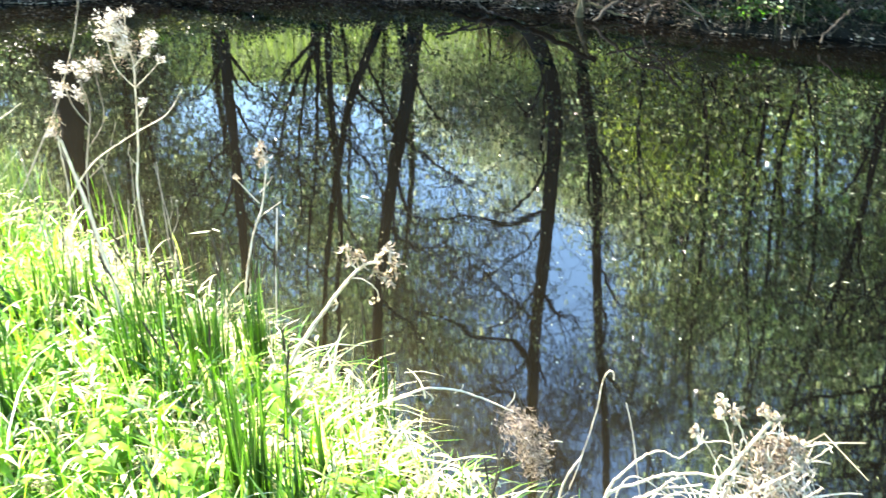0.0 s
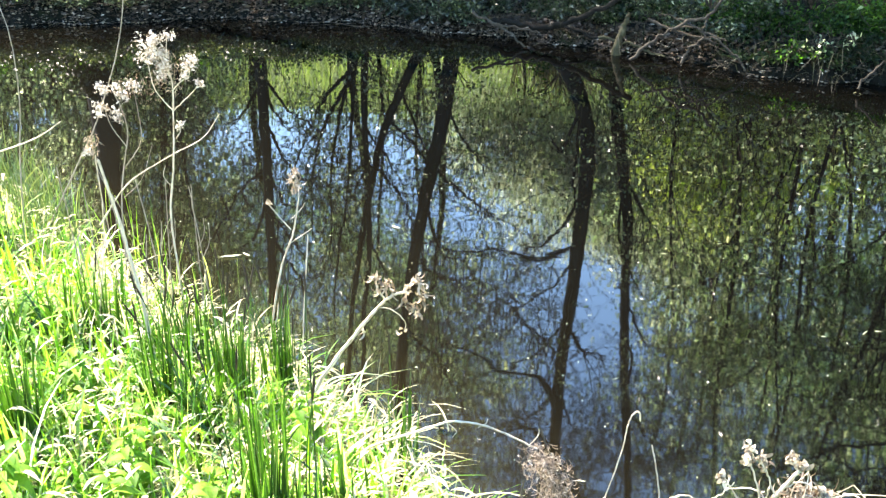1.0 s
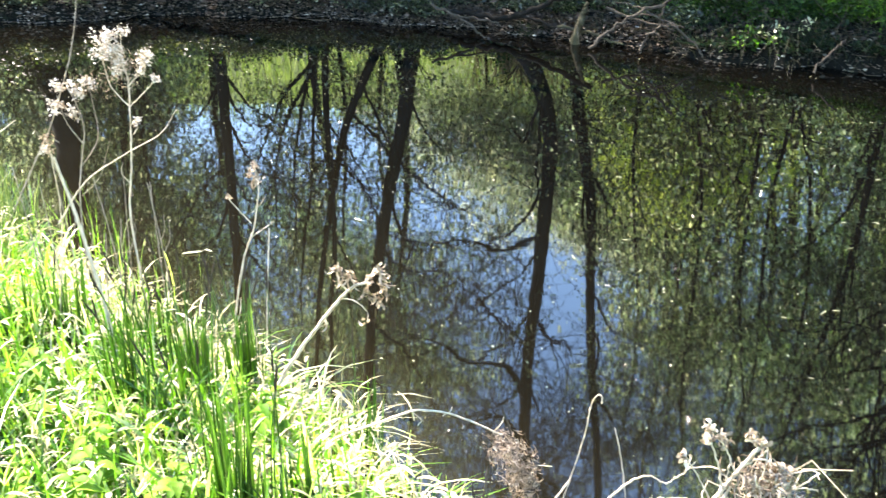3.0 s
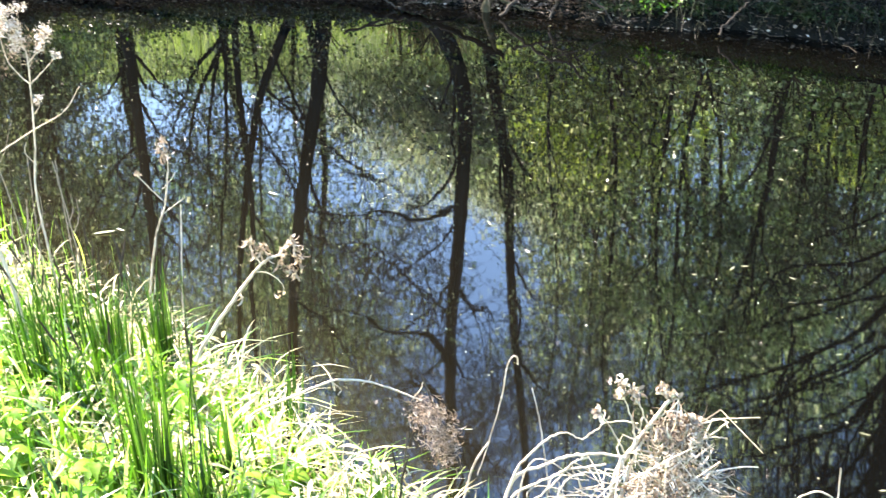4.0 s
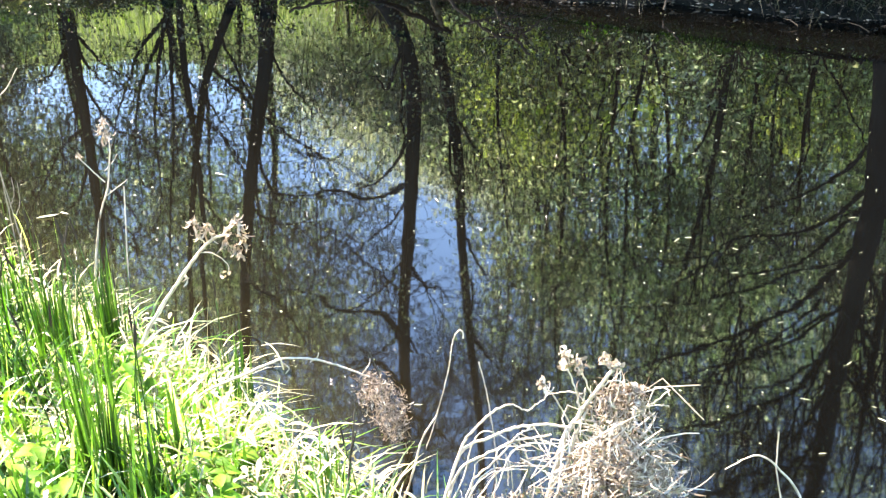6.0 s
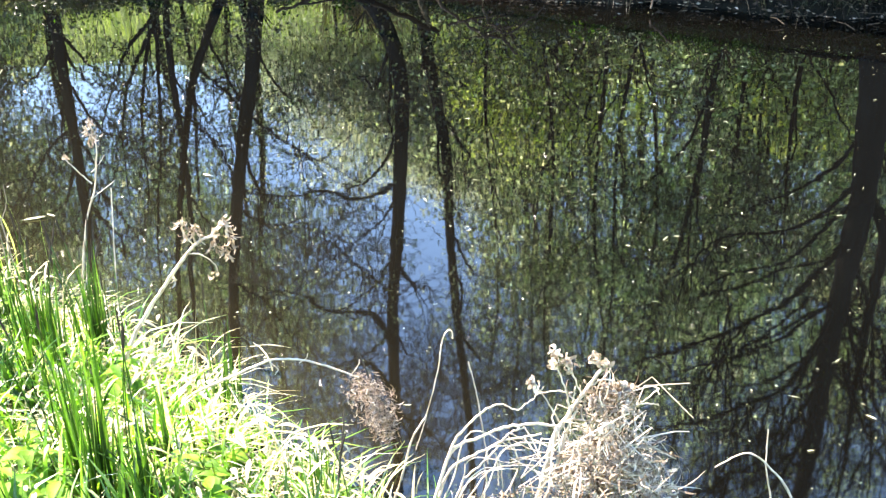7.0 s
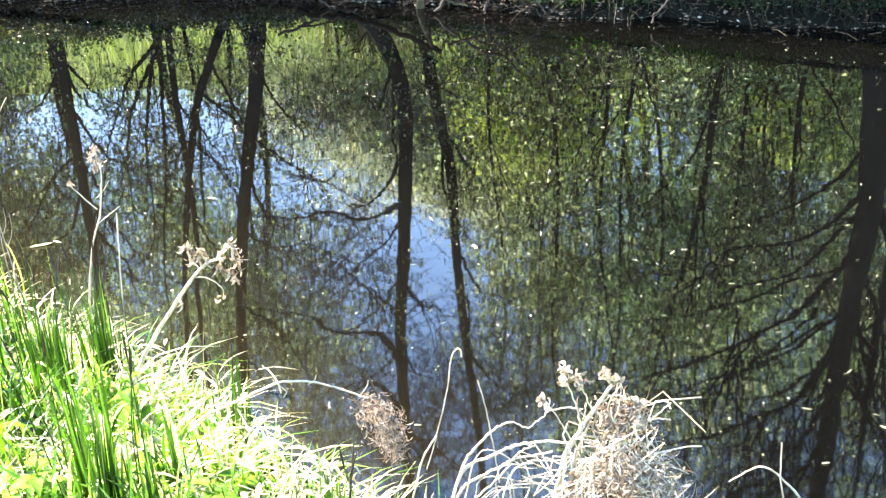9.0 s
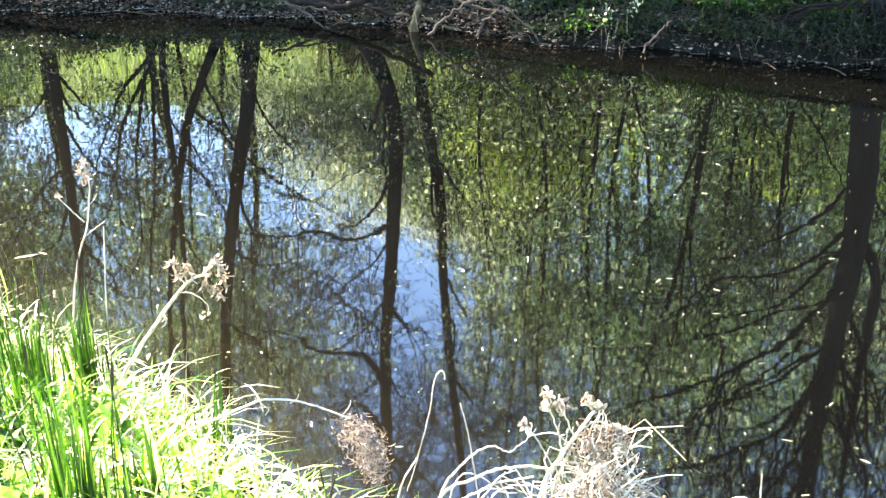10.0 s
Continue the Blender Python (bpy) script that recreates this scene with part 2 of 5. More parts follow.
nt.links.new(off.outputs[0], silt.inputs["Value"])
cloud = ramp(nt, noise_of(nt, 0.7, 5), [(0.3, (0.0032, 0.0028, 0.0016)), (0.7, (0.0068, 0.0058, 0.0033))])
west = nt.nodes.new("ShaderNodeMapRange")
west.inputs["From Min"].default_value, west.inputs["From Max"].default_value = 0.9, -0.6
nt.links.new(sep.outputs["X"], west.inputs["Value"])
mud = mixed(nt, mud, cloud, mixed(nt, silt.outputs[0], west.outputs[0], 1.0, "MULTIPLY"))
bed = ramp(nt, noise_of(nt, 7, 6), [(0.3, (0.0045, 0.0038, 0.0015)), (0.7, (0.013, 0.0105, 0.0042))])
leftward = nt.nodes.new("ShaderNodeMapRange")
leftward.inputs["From Min"].default_value, leftward.inputs["From Max"].default_value = 0.3, -0.5
nt.links.new(sep.outputs["X"], leftward.inputs["Value"])
nt.links.new(mixed(nt, mud, bed, mixed(nt, shallow.outputs[0], leftward.outputs[0], 1.0, "MULTIPLY")), bsdf.inputs["Base Color"])
# a light breeze ruffles the nearer water
breeze = nt.nodes.new("ShaderNodeMapRange")
for slot, value in (("From Min", 2.0), ("From Max", 5.2), ("To Min", 0.029), ("To Max", 0.017)):
    breeze.inputs[slot].default_value = value
nt.links.new(sep.outputs["Y"], breeze.inputs["Value"])
nt.links.new(breeze.outputs[0], bsdf.inputs["Roughness"])
# index above water's own 1.33, so the mirrored light comes out stronger
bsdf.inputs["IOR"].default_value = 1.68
ripple = mixed(nt, noise_of(nt, 3.2, 2, (0.5, 1, 1), 0.5), noise_of(nt, 17, 2, (0.35, 1, 1), 0.5), 0.1)
ripple = mixed(nt, ripple, noise_of(nt, 50, 2, (0.3, 1, 1), 0.5), 0.02)
bumped(nt, bsdf, ripple, 1.0, 0.0009)


# ---- building blocks ----
ORIGIN = {}


def quads(name, v, f, mat, smooth=True):
    me = bpy.data.meshes.new(name)
    v, f = np.asarray(v, dtype=np.float32), np.asarray(f, dtype=np.int32)
    me.vertices.add(len(v))
    me.vertices.foreach_set("co", v.ravel())
    me.loops.add(4 * len(f))
    me.loops.foreach_set("vertex_index", f.ravel())
    me.polygons.add(len(f))
    me.polygons.foreach_set("loop_start", np.arange(0, 4 * len(f), 4, dtype=np.int32))
    me.polygons.foreach_set("use_smooth", np.full(len(f), smooth))
    me.update(calc_edges=True)
    me.validate()
    me.materials.append(mat)
    return me


def join(*bits):
    """Several (vertices, quads) as one."""
    vs, fs, n = [], [], 0
    for v, f in bits:
        vs.append(v)
        fs.append(f + n)
        n += len(v)
    return np.concatenate(vs), np.concatenate(fs)


def thing(name, at, label, category, group=""):
    ob = tagged(new(name), label, category, group)
    ob.location = at
    ORIGIN[ob.name] = np.array(at, dtype=float)
    return ob


def part(name, geo, mat, parent, label="", kind="", smooth=True):
    o = ORIGIN[parent.name]
    ob = tagged(new(name, quads(name, geo[0] - o, geo[1], mat, smooth)), label, kind=kind)
    ob.parent = parent
    ORIGIN[ob.name] = o
    return ob


def stuff(name, geo, mat, label, category):
    return tagged(new(name, quads(name, geo[0], geo[1], mat)), label, category, kind="stuff")


def smooth_line(pts, sub=6):
    p = np.array(pts, dtype=float)
    q = np.vstack([2 * p[0] - p[1], p, 2 * p[-1] - p[-2]])
    out = []
    for i in range(len(p) - 1):
        a, b, c, d = q[i:i + 4]
        for s in np.arange(sub) / sub:
            out.append(0.5 * (2 * b + (c - a) * s + (2 * a - 5 * b + 4 * c - d) * s * s + (3 * b - a - 3 * c + d) * s ** 3))
    return np.vstack([out, p[-1:]])


def tubes(p, r, sides=5):
    """n bent tubes at once: p is n x k x 3, r is n x k."""
    p, r = np.asarray(p, float), np.asarray(r, float)
    n, k, _ = p.shape
    t = np.gradient(p, axis=1)
    t /= np.linalg.norm(t, axis=2, keepdims=True) + 1e-9
    mean = np.abs(t.mean(axis=1))
    ref = np.where((mean[:, 2] > 0.7)[:, None], (1.0, 0.13, 0.0), (0.05, 0.1, 1.0))[:, None, :]
    u = np.cross(t, np.broadcast_to(ref, t.shape))
    u /= np.linalg.norm(u, axis=2, keepdims=True) + 1e-9
    w = np.cross(t, u)
    a = np.arange(sides) * 2 * np.pi / sides
    ring = u[:, :, None, :] * np.cos(a)[None, None, :, None] + w[:, :, None, :] * np.sin(a)[None, None, :, None]
    v = p[:, :, None, :] + ring * r[:, :, None, None]
    idx = np.arange(n * k * sides).reshape(n, k, sides)
    f = np.stack([idx[:, :-1], np.roll(idx, -1, 2)[:, :-1], np.roll(idx, -1, 2)[:, 1:], idx[:, 1:]], axis=-1)
    return v.reshape(-1, 3), f.reshape(-1, 4)


def stem(pts, r0, r1, sides=7, sub=6, rough=0.0):
    p = smooth_line(pts, sub)
    if rough:
        p = p + rng.normal(0, rough, p.shape)
    s = np.linspace(0, 1, len(p))
    r = r0 + (r1 - r0) * s
    if rough:
        r = r * rng.uniform(0.85, 1.15, len(r))
    return tubes(p[None], r[None], sides)


def leaves(c, length, width, droop=0.3, flat=0.6):
    """Folded leaves at the points c, in random directions."""
    n = len(c)
    d = rng.normal(0, 1, (n, 3))
    d[:, 2] = d[:, 2] * (1 - flat) - droop
    d /= np.linalg.norm(d, axis=1, keepdims=True)
    m = rng.normal(0, 1, (n, 3))
    s = np.cross(d, m)
    s /= np.linalg.norm(s, axis=1, keepdims=True) + 1e-9
    up = np.cross(s, d)
    ln = (length * rng.uniform(0.6, 1.35, n))[:, None]
    wd = (width * rng.uniform(0.6, 1.3, n))[:, None]
    mid = c + d * ln * 0.45 + up * wd * 0.25
    v = np.stack([c, mid + s * wd * 0.5, c + d * ln, mid - s * wd * 0.5], axis=1)
    return v.reshape(-1, 3), np.arange(4 * n).reshape(n, 4)


def blades(root, height, bend, width, azimuth, k=5, sag=0.5, twist=0.6):
    """Grass: tapering strips that rise from root and bend over towards azimuth."""
    n = len(root)
    s = np.linspace(0, 1, k)[None, :, None]
    h, b, w = (np.broadcast_to(x, n)[:, None, None] for x in (height, bend, width))
    way = np.stack([np.cos(azimuth), np.sin(azimuth), np.zeros(n)], 1)[:, None, :]
    up = np.array([0, 0, 1.0])[None, None, :]
    p = root[:, None, :] + up * h * (s - sag * b * s ** 2.4) + way * h * b * s ** 1.7
    ta = azimuth + np.pi / 2 + rng.normal(0, twist, n)
    side = np.stack([np.cos(ta), np.sin(ta), np.zeros(n)], 1)[:, None, :]
    taper = np.array([0.75, 1.0, 0.9, 0.6, 0.06])[None, :, None] if k == 5 else (1.02 - s ** 2)
    v = np.stack([p - side * w * taper / 2, p + side * w * taper / 2], axis=2)
    idx = np.arange(n * k * 2).reshape(n, k, 2)
    f = np.stack([idx[:, :-1, 0], idx[:, :-1, 1], idx[:, 1:, 1], idx[:, 1:, 0]], -1)
    return v.reshape(-1, 3), f.reshape(-1, 4)


def curls(c, length, width, wind=2.2, droop=0.4):
    """Withered, curled ribbons at the points c."""
    n, k = len(c), 6
    d = rng.normal(0, 1, (n, 3))
    d[:, 2] -= droop
    d /= np.linalg.norm(d, axis=1, keepdims=True)
    m = np.cross(d, rng.normal(0, 1, (n, 3)))
    m /= np.linalg.norm(m, axis=1, keepdims=True) + 1e-9
    side = np.cross(d, m)
    ln = length * rng.uniform(0.5, 1.5, n)
    turn = wind * rng.uniform(0.3, 1.4, n) * rng.choice([-1, 1], n)
    p = [np.array(c, float)]
    for i in range(k - 1):
        a = turn * i / (k - 1)
        p.append(p[-1] + (d * np.cos(a)[:, None] + m * np.sin(a)[:, None]) * (ln / (k - 1))[:, None])
    p = np.stack(p, 1)
    w = (width * rng.uniform(0.5, 1.4, n))[:, None, None] * np.array([0.4, 0.9, 1.0, 0.9, 0.6, 0.1])[None, :, None]
    v = np.stack([p - side[:, None] * w / 2, p + side[:, None] * w / 2], axis=2)
    idx = np.arange(n * k * 2).reshape(n, k, 2)
    f = np.stack([idx[:, :-1, 0], idx[:, :-1, 1], idx[:, 1:, 1], idx[:, 1:, 0]], -1)
    return v.reshape(-1, 3), f.reshape(-1, 4)


def ball(centre, radii, n, shell=0.0):
    d = rng.normal(0, 1, (n, 3))
    d /= np.linalg.norm(d, axis=1, keepdims=True)
    r = (shell + (1 - shell) * rng.uniform(0, 1, n)) ** (1 / 2.2)
    return np.array(centre) + d * r[:, None] * np.array(radii)


# ---- land and water ----
NEAR = np.array([(-60, 40), (-9, 8.6), (-5.2, 5.6), (-3.0, 4.35), (-2.2, 3.75), (-1.6, 3.3), (-1.1, 3.0), (-0.72, 2.75), (-0.45, 2.42), (-0.2, 2.2), (0.1, 1.98), (0.6, 1.8), (1.3, 1.5), (3, 0.8), (9, -1.0), (60, -12)])
FAR = np.array([(-60, 46), (-14, 11.5), (-8, 7.6), (-6, 7.3), (-4.73, 7.5), (-3.88, 7.82), (-3.2, 8.02), (-2.3, 8.04), (-1.55, 7.93), (-0.94, 7.78), (-0.13, 7.58), (0.65, 7.16), (1.51, 6.97), (2.31, 6.72), (2.77, 6.58), (4, 6.2), (8, 4.6), (60, -4)])


def near_y(x):
    return np.interp(x, NEAR[:, 0], NEAR[:, 1])


def far_y(x):
    return np.interp(x, FAR[:, 0], FAR[:, 1]) + 0.05 * np.sin(5.1 * x) + 0.03 * np.sin(13.7 * x + 1)


def far_h(x):
    return np.interp(x, [-8, -2.6, -1.7, -0.2, 0.5, 1.2, 8], [0.22, 0.18, 0.1, 0.09, 0.11, 0.18, 0.28])


def land(x, y):
    x, y = np.asarray(x, float), np.asarray(y, float)
    lump = 0.03 * np.sin(3.1 * x + 1.3 * y) * np.sin(2.3 * y - 0.7 * x) + 0.02 * np.sin(9.0 * x) * np.sin(8.1 * y + 1)
    a, b = (near_y(x) - y) * 0.8, y - far_y(x)
    here = 0.10 * (1 - np.exp(-np.maximum(a, 0) / 0.08)) + 0.16 * np.clip(a, 0, 2.2) + 0.5 * lump
    there = far_h(x) * (1 - np.exp(-np.maximum(b, 0) / 0.08)) + 0.07 * np.clip(b, 0, 3) + lump * np.clip(b / 0.5, 0.3, 1)
    there = there + 3.7 * np.clip((y - 11.0) / 7.0, 0, 1) ** 1.25 * np.clip((x + 30) / 15, 0, 1)
    bed = -0.5 * (1 - np.exp(-np.minimum(np.maximum(-a, 0), np.maximum(-b, 0)) / 0.5)) - 0.02
    return np.where(a > 0, here, np.where(b > 0, there, bed))


xs = np.concatenate([[-400, -150, -60, -30, -18, -12], np.arange(-9, 7.01, 0.08), [8, 10, 14, 20, 35, 70, 160, 400]])
ys = np.concatenate([[-400, -120, -40, -15, -6, -3], np.arange(-1.5, 12.01, 0.08), np.arange(12.5, 20, 0.5), [22, 25, 40, 80, 200, 500]])
gx, gy = np.meshgrid(xs, ys)
idx = np.arange(gx.size).reshape(gx.shape)
gf = np.stack([idx[:-1, :-1], idx[:-1, 1:], idx[1:, 1:], idx[1:, :-1]], -1).reshape(-1, 4)
ground = tagged(new("ground", quads("ground", np.stack([gx, gy, land(gx, gy)], -1).reshape(-1, 3), gf, M_GROUND)), "earth darkened for shade, and turf, of two pond banks", "ground", kind="structure")
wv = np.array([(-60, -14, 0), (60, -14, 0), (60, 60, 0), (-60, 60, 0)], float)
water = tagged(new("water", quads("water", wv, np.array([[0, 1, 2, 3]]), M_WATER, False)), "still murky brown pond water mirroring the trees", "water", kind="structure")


# ---- trees on the far bank ----
def twigs_and_leaves(clumps, size=0.055, per=9, spread=0.05, long=0.5):
    sticks, pts = [], []
    for cx, cy, cz, rx, ry, rz, n in clumps:
        a = ball((cx, cy, cz), (rx, ry, rz), n)
        d = rng.normal(0, 1, (n, 3)) * (1, 1, 0.6) - (0, 0, 0.5)
        d /= np.linalg.norm(d, axis=1, keepdims=True)
        ln = (long * rng.uniform(0.4, 1.3, n))[:, None]
        mid = a + d * ln * 0.5 + rng.normal(0, 0.03, (n, 3))
        end = a + d * ln - np.array([0, 0, 1]) * ln * 0.25
        sticks.append(np.stack([a, mid, end], 1))
        s = rng.uniform(0.1, 1.05, (n, per, 1))
        pts.append((a[:, None] * (1 - s) + end[:, None] * s + rng.normal(0, spread, (n, per, 3))).reshape(-1, 3))
    sticks, pts = np.concatenate(sticks), np.concatenate(pts)
    r = np.tile([0.004, 0.003, 0.0015], (len(sticks), 1))
    return tubes(sticks, r, 3), leaves(pts, size, size * 0.55)


def add_limb(ob, pts, thick):
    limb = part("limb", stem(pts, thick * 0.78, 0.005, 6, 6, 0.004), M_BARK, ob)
    q = smooth_line(pts, 6)
    at = q[rng.integers(len(q) // 5, len(q), 20)]
    off = rng.normal(0, 1, (20, 3)) * (0.3, 0.15, 0.22) + (0, 0, 0.12)
    part("twigs", tubes(np.stack([at, at + off * 0.5 + rng.normal(0, 0.04, (20, 3)), at + off, at + off * 1.5 + rng.normal(0, 0.06, (20, 3))], 1), np.tile([0.007, 0.005, 0.003, 0.0015], (20, 1)), 4), M_BARK, limb, kind="stuff")


def tree(name, trunk, r0, r1, limbs, clumps, label, group, leaf=None, size=0.04, per=12, full=1.2):
    """trunk: points upwards; limbs: (points, thickness at foot); clumps: leafy parts of the crown (place, radii, twigs)."""
    tk = np.array(trunk, float)
    clumps = [(*c[:6], int(c[6] * full * (0.3 if c[2] > 6.2 else 1.0))) for c in clumps]
    foot = np.array([tk[0][0], tk[0][1], float(land(tk[0][0], tk[0][1])) - 0.08])
    line = np.vstack([foot, tk])
    ob = thing(name, tuple(foot), label, "tree", group)
    p = smooth_line(line, 6)
    s = np.linspace(0, 1, len(p))
    r = r0 + (r1 - r0) * s ** 0.9
    r = r * (1 + 0.4 * np.exp(-np.arange(len(p)) / 2.0)) * rng.uniform(0.93, 1.07, len(p))
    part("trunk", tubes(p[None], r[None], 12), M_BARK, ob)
    for pts, thick in limbs:
        add_limb(ob, pts, thick)
    for c in clumps:
        # a bough from the trunk to the middle of each leafy part
        h = min(max(c[2] - 0.7 - 0.3 * c[3], 0.7), p[-1][2])
        j = int(np.argmin(np.abs(p[:, 2] - h)))
        a, e = p[j], np.array(c[:3])
        m = a * 0.5 + e * 0.5 + (0, 0, 0.12) + rng.normal(0, 0.06, 3)
        part("bough", stem([a, m, e, e + (e - m) * 0.6 + rng.normal(0, 0.08, 3)], min(0.017, r[j] * 0.5), 0.004, 5, 4, 0.01), M_BARK, ob)
    tw, lv = twigs_and_leaves(clumps, size, per)
    part("twigs", tw, M_TWIG, ob, kind="stuff")
    part("crown", lv, leaf or M_TREE, ob, kind="stuff")
    return ob


G = "trees along the far bank"
tree("tree", [(-4.8, 8.4, 0.3), (-4.66, 8.42, 0.7), (-4.64, 8.45, 1.2), (-4.72, 8.5, 1.7), (-4.78, 8.65, 3.2), (-4.75, 8.8, 4.8), (-4.8, 8.9, 6.4)], 0.17, 0.05, [],
     [(-5.2, 9.5, 2.1, 0.7, 0.5, 0.6, 55), (-4.5, 9.2, 2.6, 0.7, 0.6, 0.5, 50), (-5.1, 9.4, 3.4, 0.8, 0.7, 0.6, 45), (-4.4, 9.2, 4.2, 0.7, 0.7, 0.6, 40)],
     "stout dark-barked alder with green spring leaves on bank", G)
tree("tree", [(-3.3, 8.8, 0.35), (-3.28, 8.8, 0.62), (-3.29, 8.8, 1.1), (-3.3, 8.82, 1.6), (-3.34, 8.85, 2.4), (-3.4, 8.9, 3.4), (-3.5, 9.0, 5.5), (-3.4, 9.1, 7.6)], 0.066, 0.028,
     [([(-3.35, 8.8, 1.6), (-3.6, 8.85, 1.85), (-3.9, 8.9, 2.3)], 0.02), ([(-3.34, 8.8, 2.0), (-3.15, 8.8, 2.2), (-2.9, 8.85, 2.7)], 0.02)],
     [(-3.75, 9.0, 1.25, 0.35, 0.3, 0.25, 26), (-2.95, 9.0, 1.15, 0.3, 0.3, 0.22, 24), (-3.5, 9.0, 1.75, 0.5, 0.3, 0.2, 40), (-2.85, 9.0, 1.8, 0.4, 0.3, 0.25, 44), (-3.9, 9.2, 2.7, 0.7, 0.7, 0.55, 80), (-3.1, 9.1, 3.2, 0.7, 0.7, 0.55, 70), (-3.7, 9.3, 4.2, 0.9, 0.9, 0.7, 90), (-3.3, 9.7, 1.5, 0.8, 0.5, 0.5, 50), (-3.3, 9.9, 2.5, 0.8, 0.5, 0.4, 60), (-3.2, 10.1, 3.6, 0.7, 0.5, 0.5, 70), (-4.1, 10.1, 3.3, 0.6, 0.5, 0.5, 70), (-3.7, 10.1, 4.9, 0.8, 0.6, 0.6, 80)],
     "slim straight dark-barked alder with sparse spring leaves", G)
tree("tree", [(-2.42, 9.2, 0.4), (-2.45, 9.2, 0.8), (-2.46, 9.2, 1.25), (-2.45, 9.2, 1.91), (-2.47, 9.2, 2.68), (-2.55, 9.2, 3.4), (-2.6, 9.3, 5.4), (-2.5, 9.3, 7.4)], 0.038, 0.018,
     [([(-2.44, 9.2, 0.35), (-2.52, 9.2, 0.6), (-2.59, 9.22, 1.25), (-2.67, 9.25, 1.97), (-2.84, 9.3, 2.9), (-2.95, 9.4, 4.2)], 0.034),
      ([(-2.45, 9.2, 0.4), (-2.54, 9.2, 0.67), (-2.78, 9.25, 0.93), (-2.98, 9.3, 1.25), (-3.21, 9.35, 1.75), (-3.4, 9.4, 2.4)], 0.036),
      ([(-2.5, 9.2, 0.5), (-2.7, 9.3, 1.1), (-2.85, 9.35, 1.8), (-2.9, 9.4, 2.6)], 0.034), ([(-2.48, 9.2, 0.45), (-2.62, 9.25, 0.85), (-2.9, 9.3, 1.35), (-3.05, 9.35, 1.9), (-3.1, 9.4, 2.6)], 0.036), ([(-2.45, 9.2, 1.6), (-2.2, 9.3, 1.9), (-2.0, 9.4, 2.4)], 0.02)],
     [(-2.2, 9.7, 2.1, 0.5, 0.6, 0.55, 60), (-2.9, 9.9, 2.5, 0.5, 0.6, 0.5, 50), (-2.3, 9.7, 3.3, 0.7, 0.7, 0.7, 80), (-2.7, 9.9, 4.5, 0.8, 0.7, 0.6, 60)],
     "many-stemmed dark alder clump with young leaves", G)
tree("tree", [(-1.9, 9.3, 0.4), (-2.13, 9.3, 0.91), (-2.31, 9.3, 1.34), (-2.45, 9.32, 1.9), (-2.62, 9.35, 2.74), (-2.75, 9.4, 3.6), (-2.9, 9.5, 5.4)], 0.052, 0.02,
     [([(-2.25, 9.3, 1.2), (-2.0, 9.35, 1.5), (-1.75, 9.4, 2.0)], 0.018)], [(-2.0, 9.8, 1.7, 0.4, 0.5, 0.5, 45), (-2.9, 10.2, 4.6, 0.7, 0.7, 0.5, 40)],
     "leaning dark-barked alder over the many-stemmed clump", G)
leaning_alder = tree("tree", [(-1.57, 8.9, 0.35), (-1.63, 8.9, 0.75), (-1.67, 8.9, 1.04), (-1.84, 8.9, 1.84), (-1.99, 8.9, 2.71), (-2.09, 8.92, 3.53), (-2.2, 9.0, 5.4), (-2.2, 9.1, 7.6)], 0.078, 0.042,
     [([(-1.75, 8.9, 1.5), (-1.5, 8.95, 1.75), (-1.15, 9.0, 2.0)], 0.02), ([(-1.95, 8.9, 2.4), (-1.7, 8.95, 2.6), (-1.3, 9.0, 2.65), (-0.9, 9.05, 2.95)], 0.022), ([(-2.05, 8.9, 3.2), (-1.7, 8.95, 3.6), (-1.4, 9.0, 4.3)], 0.022)],
     [(-1.4, 9.4, 1.6, 0.5, 0.5, 0.5, 55), (-1.6, 9.5, 2.7, 0.6, 0.5, 0.5, 40), (-1.9, 9.4, 4.7, 0.8, 0.8, 0.7, 60), (-2.1, 9.4, 6.6, 1.2, 1.1, 1.1, 110)],
     "dark-barked alder leaning slightly with fresh leaves", G)
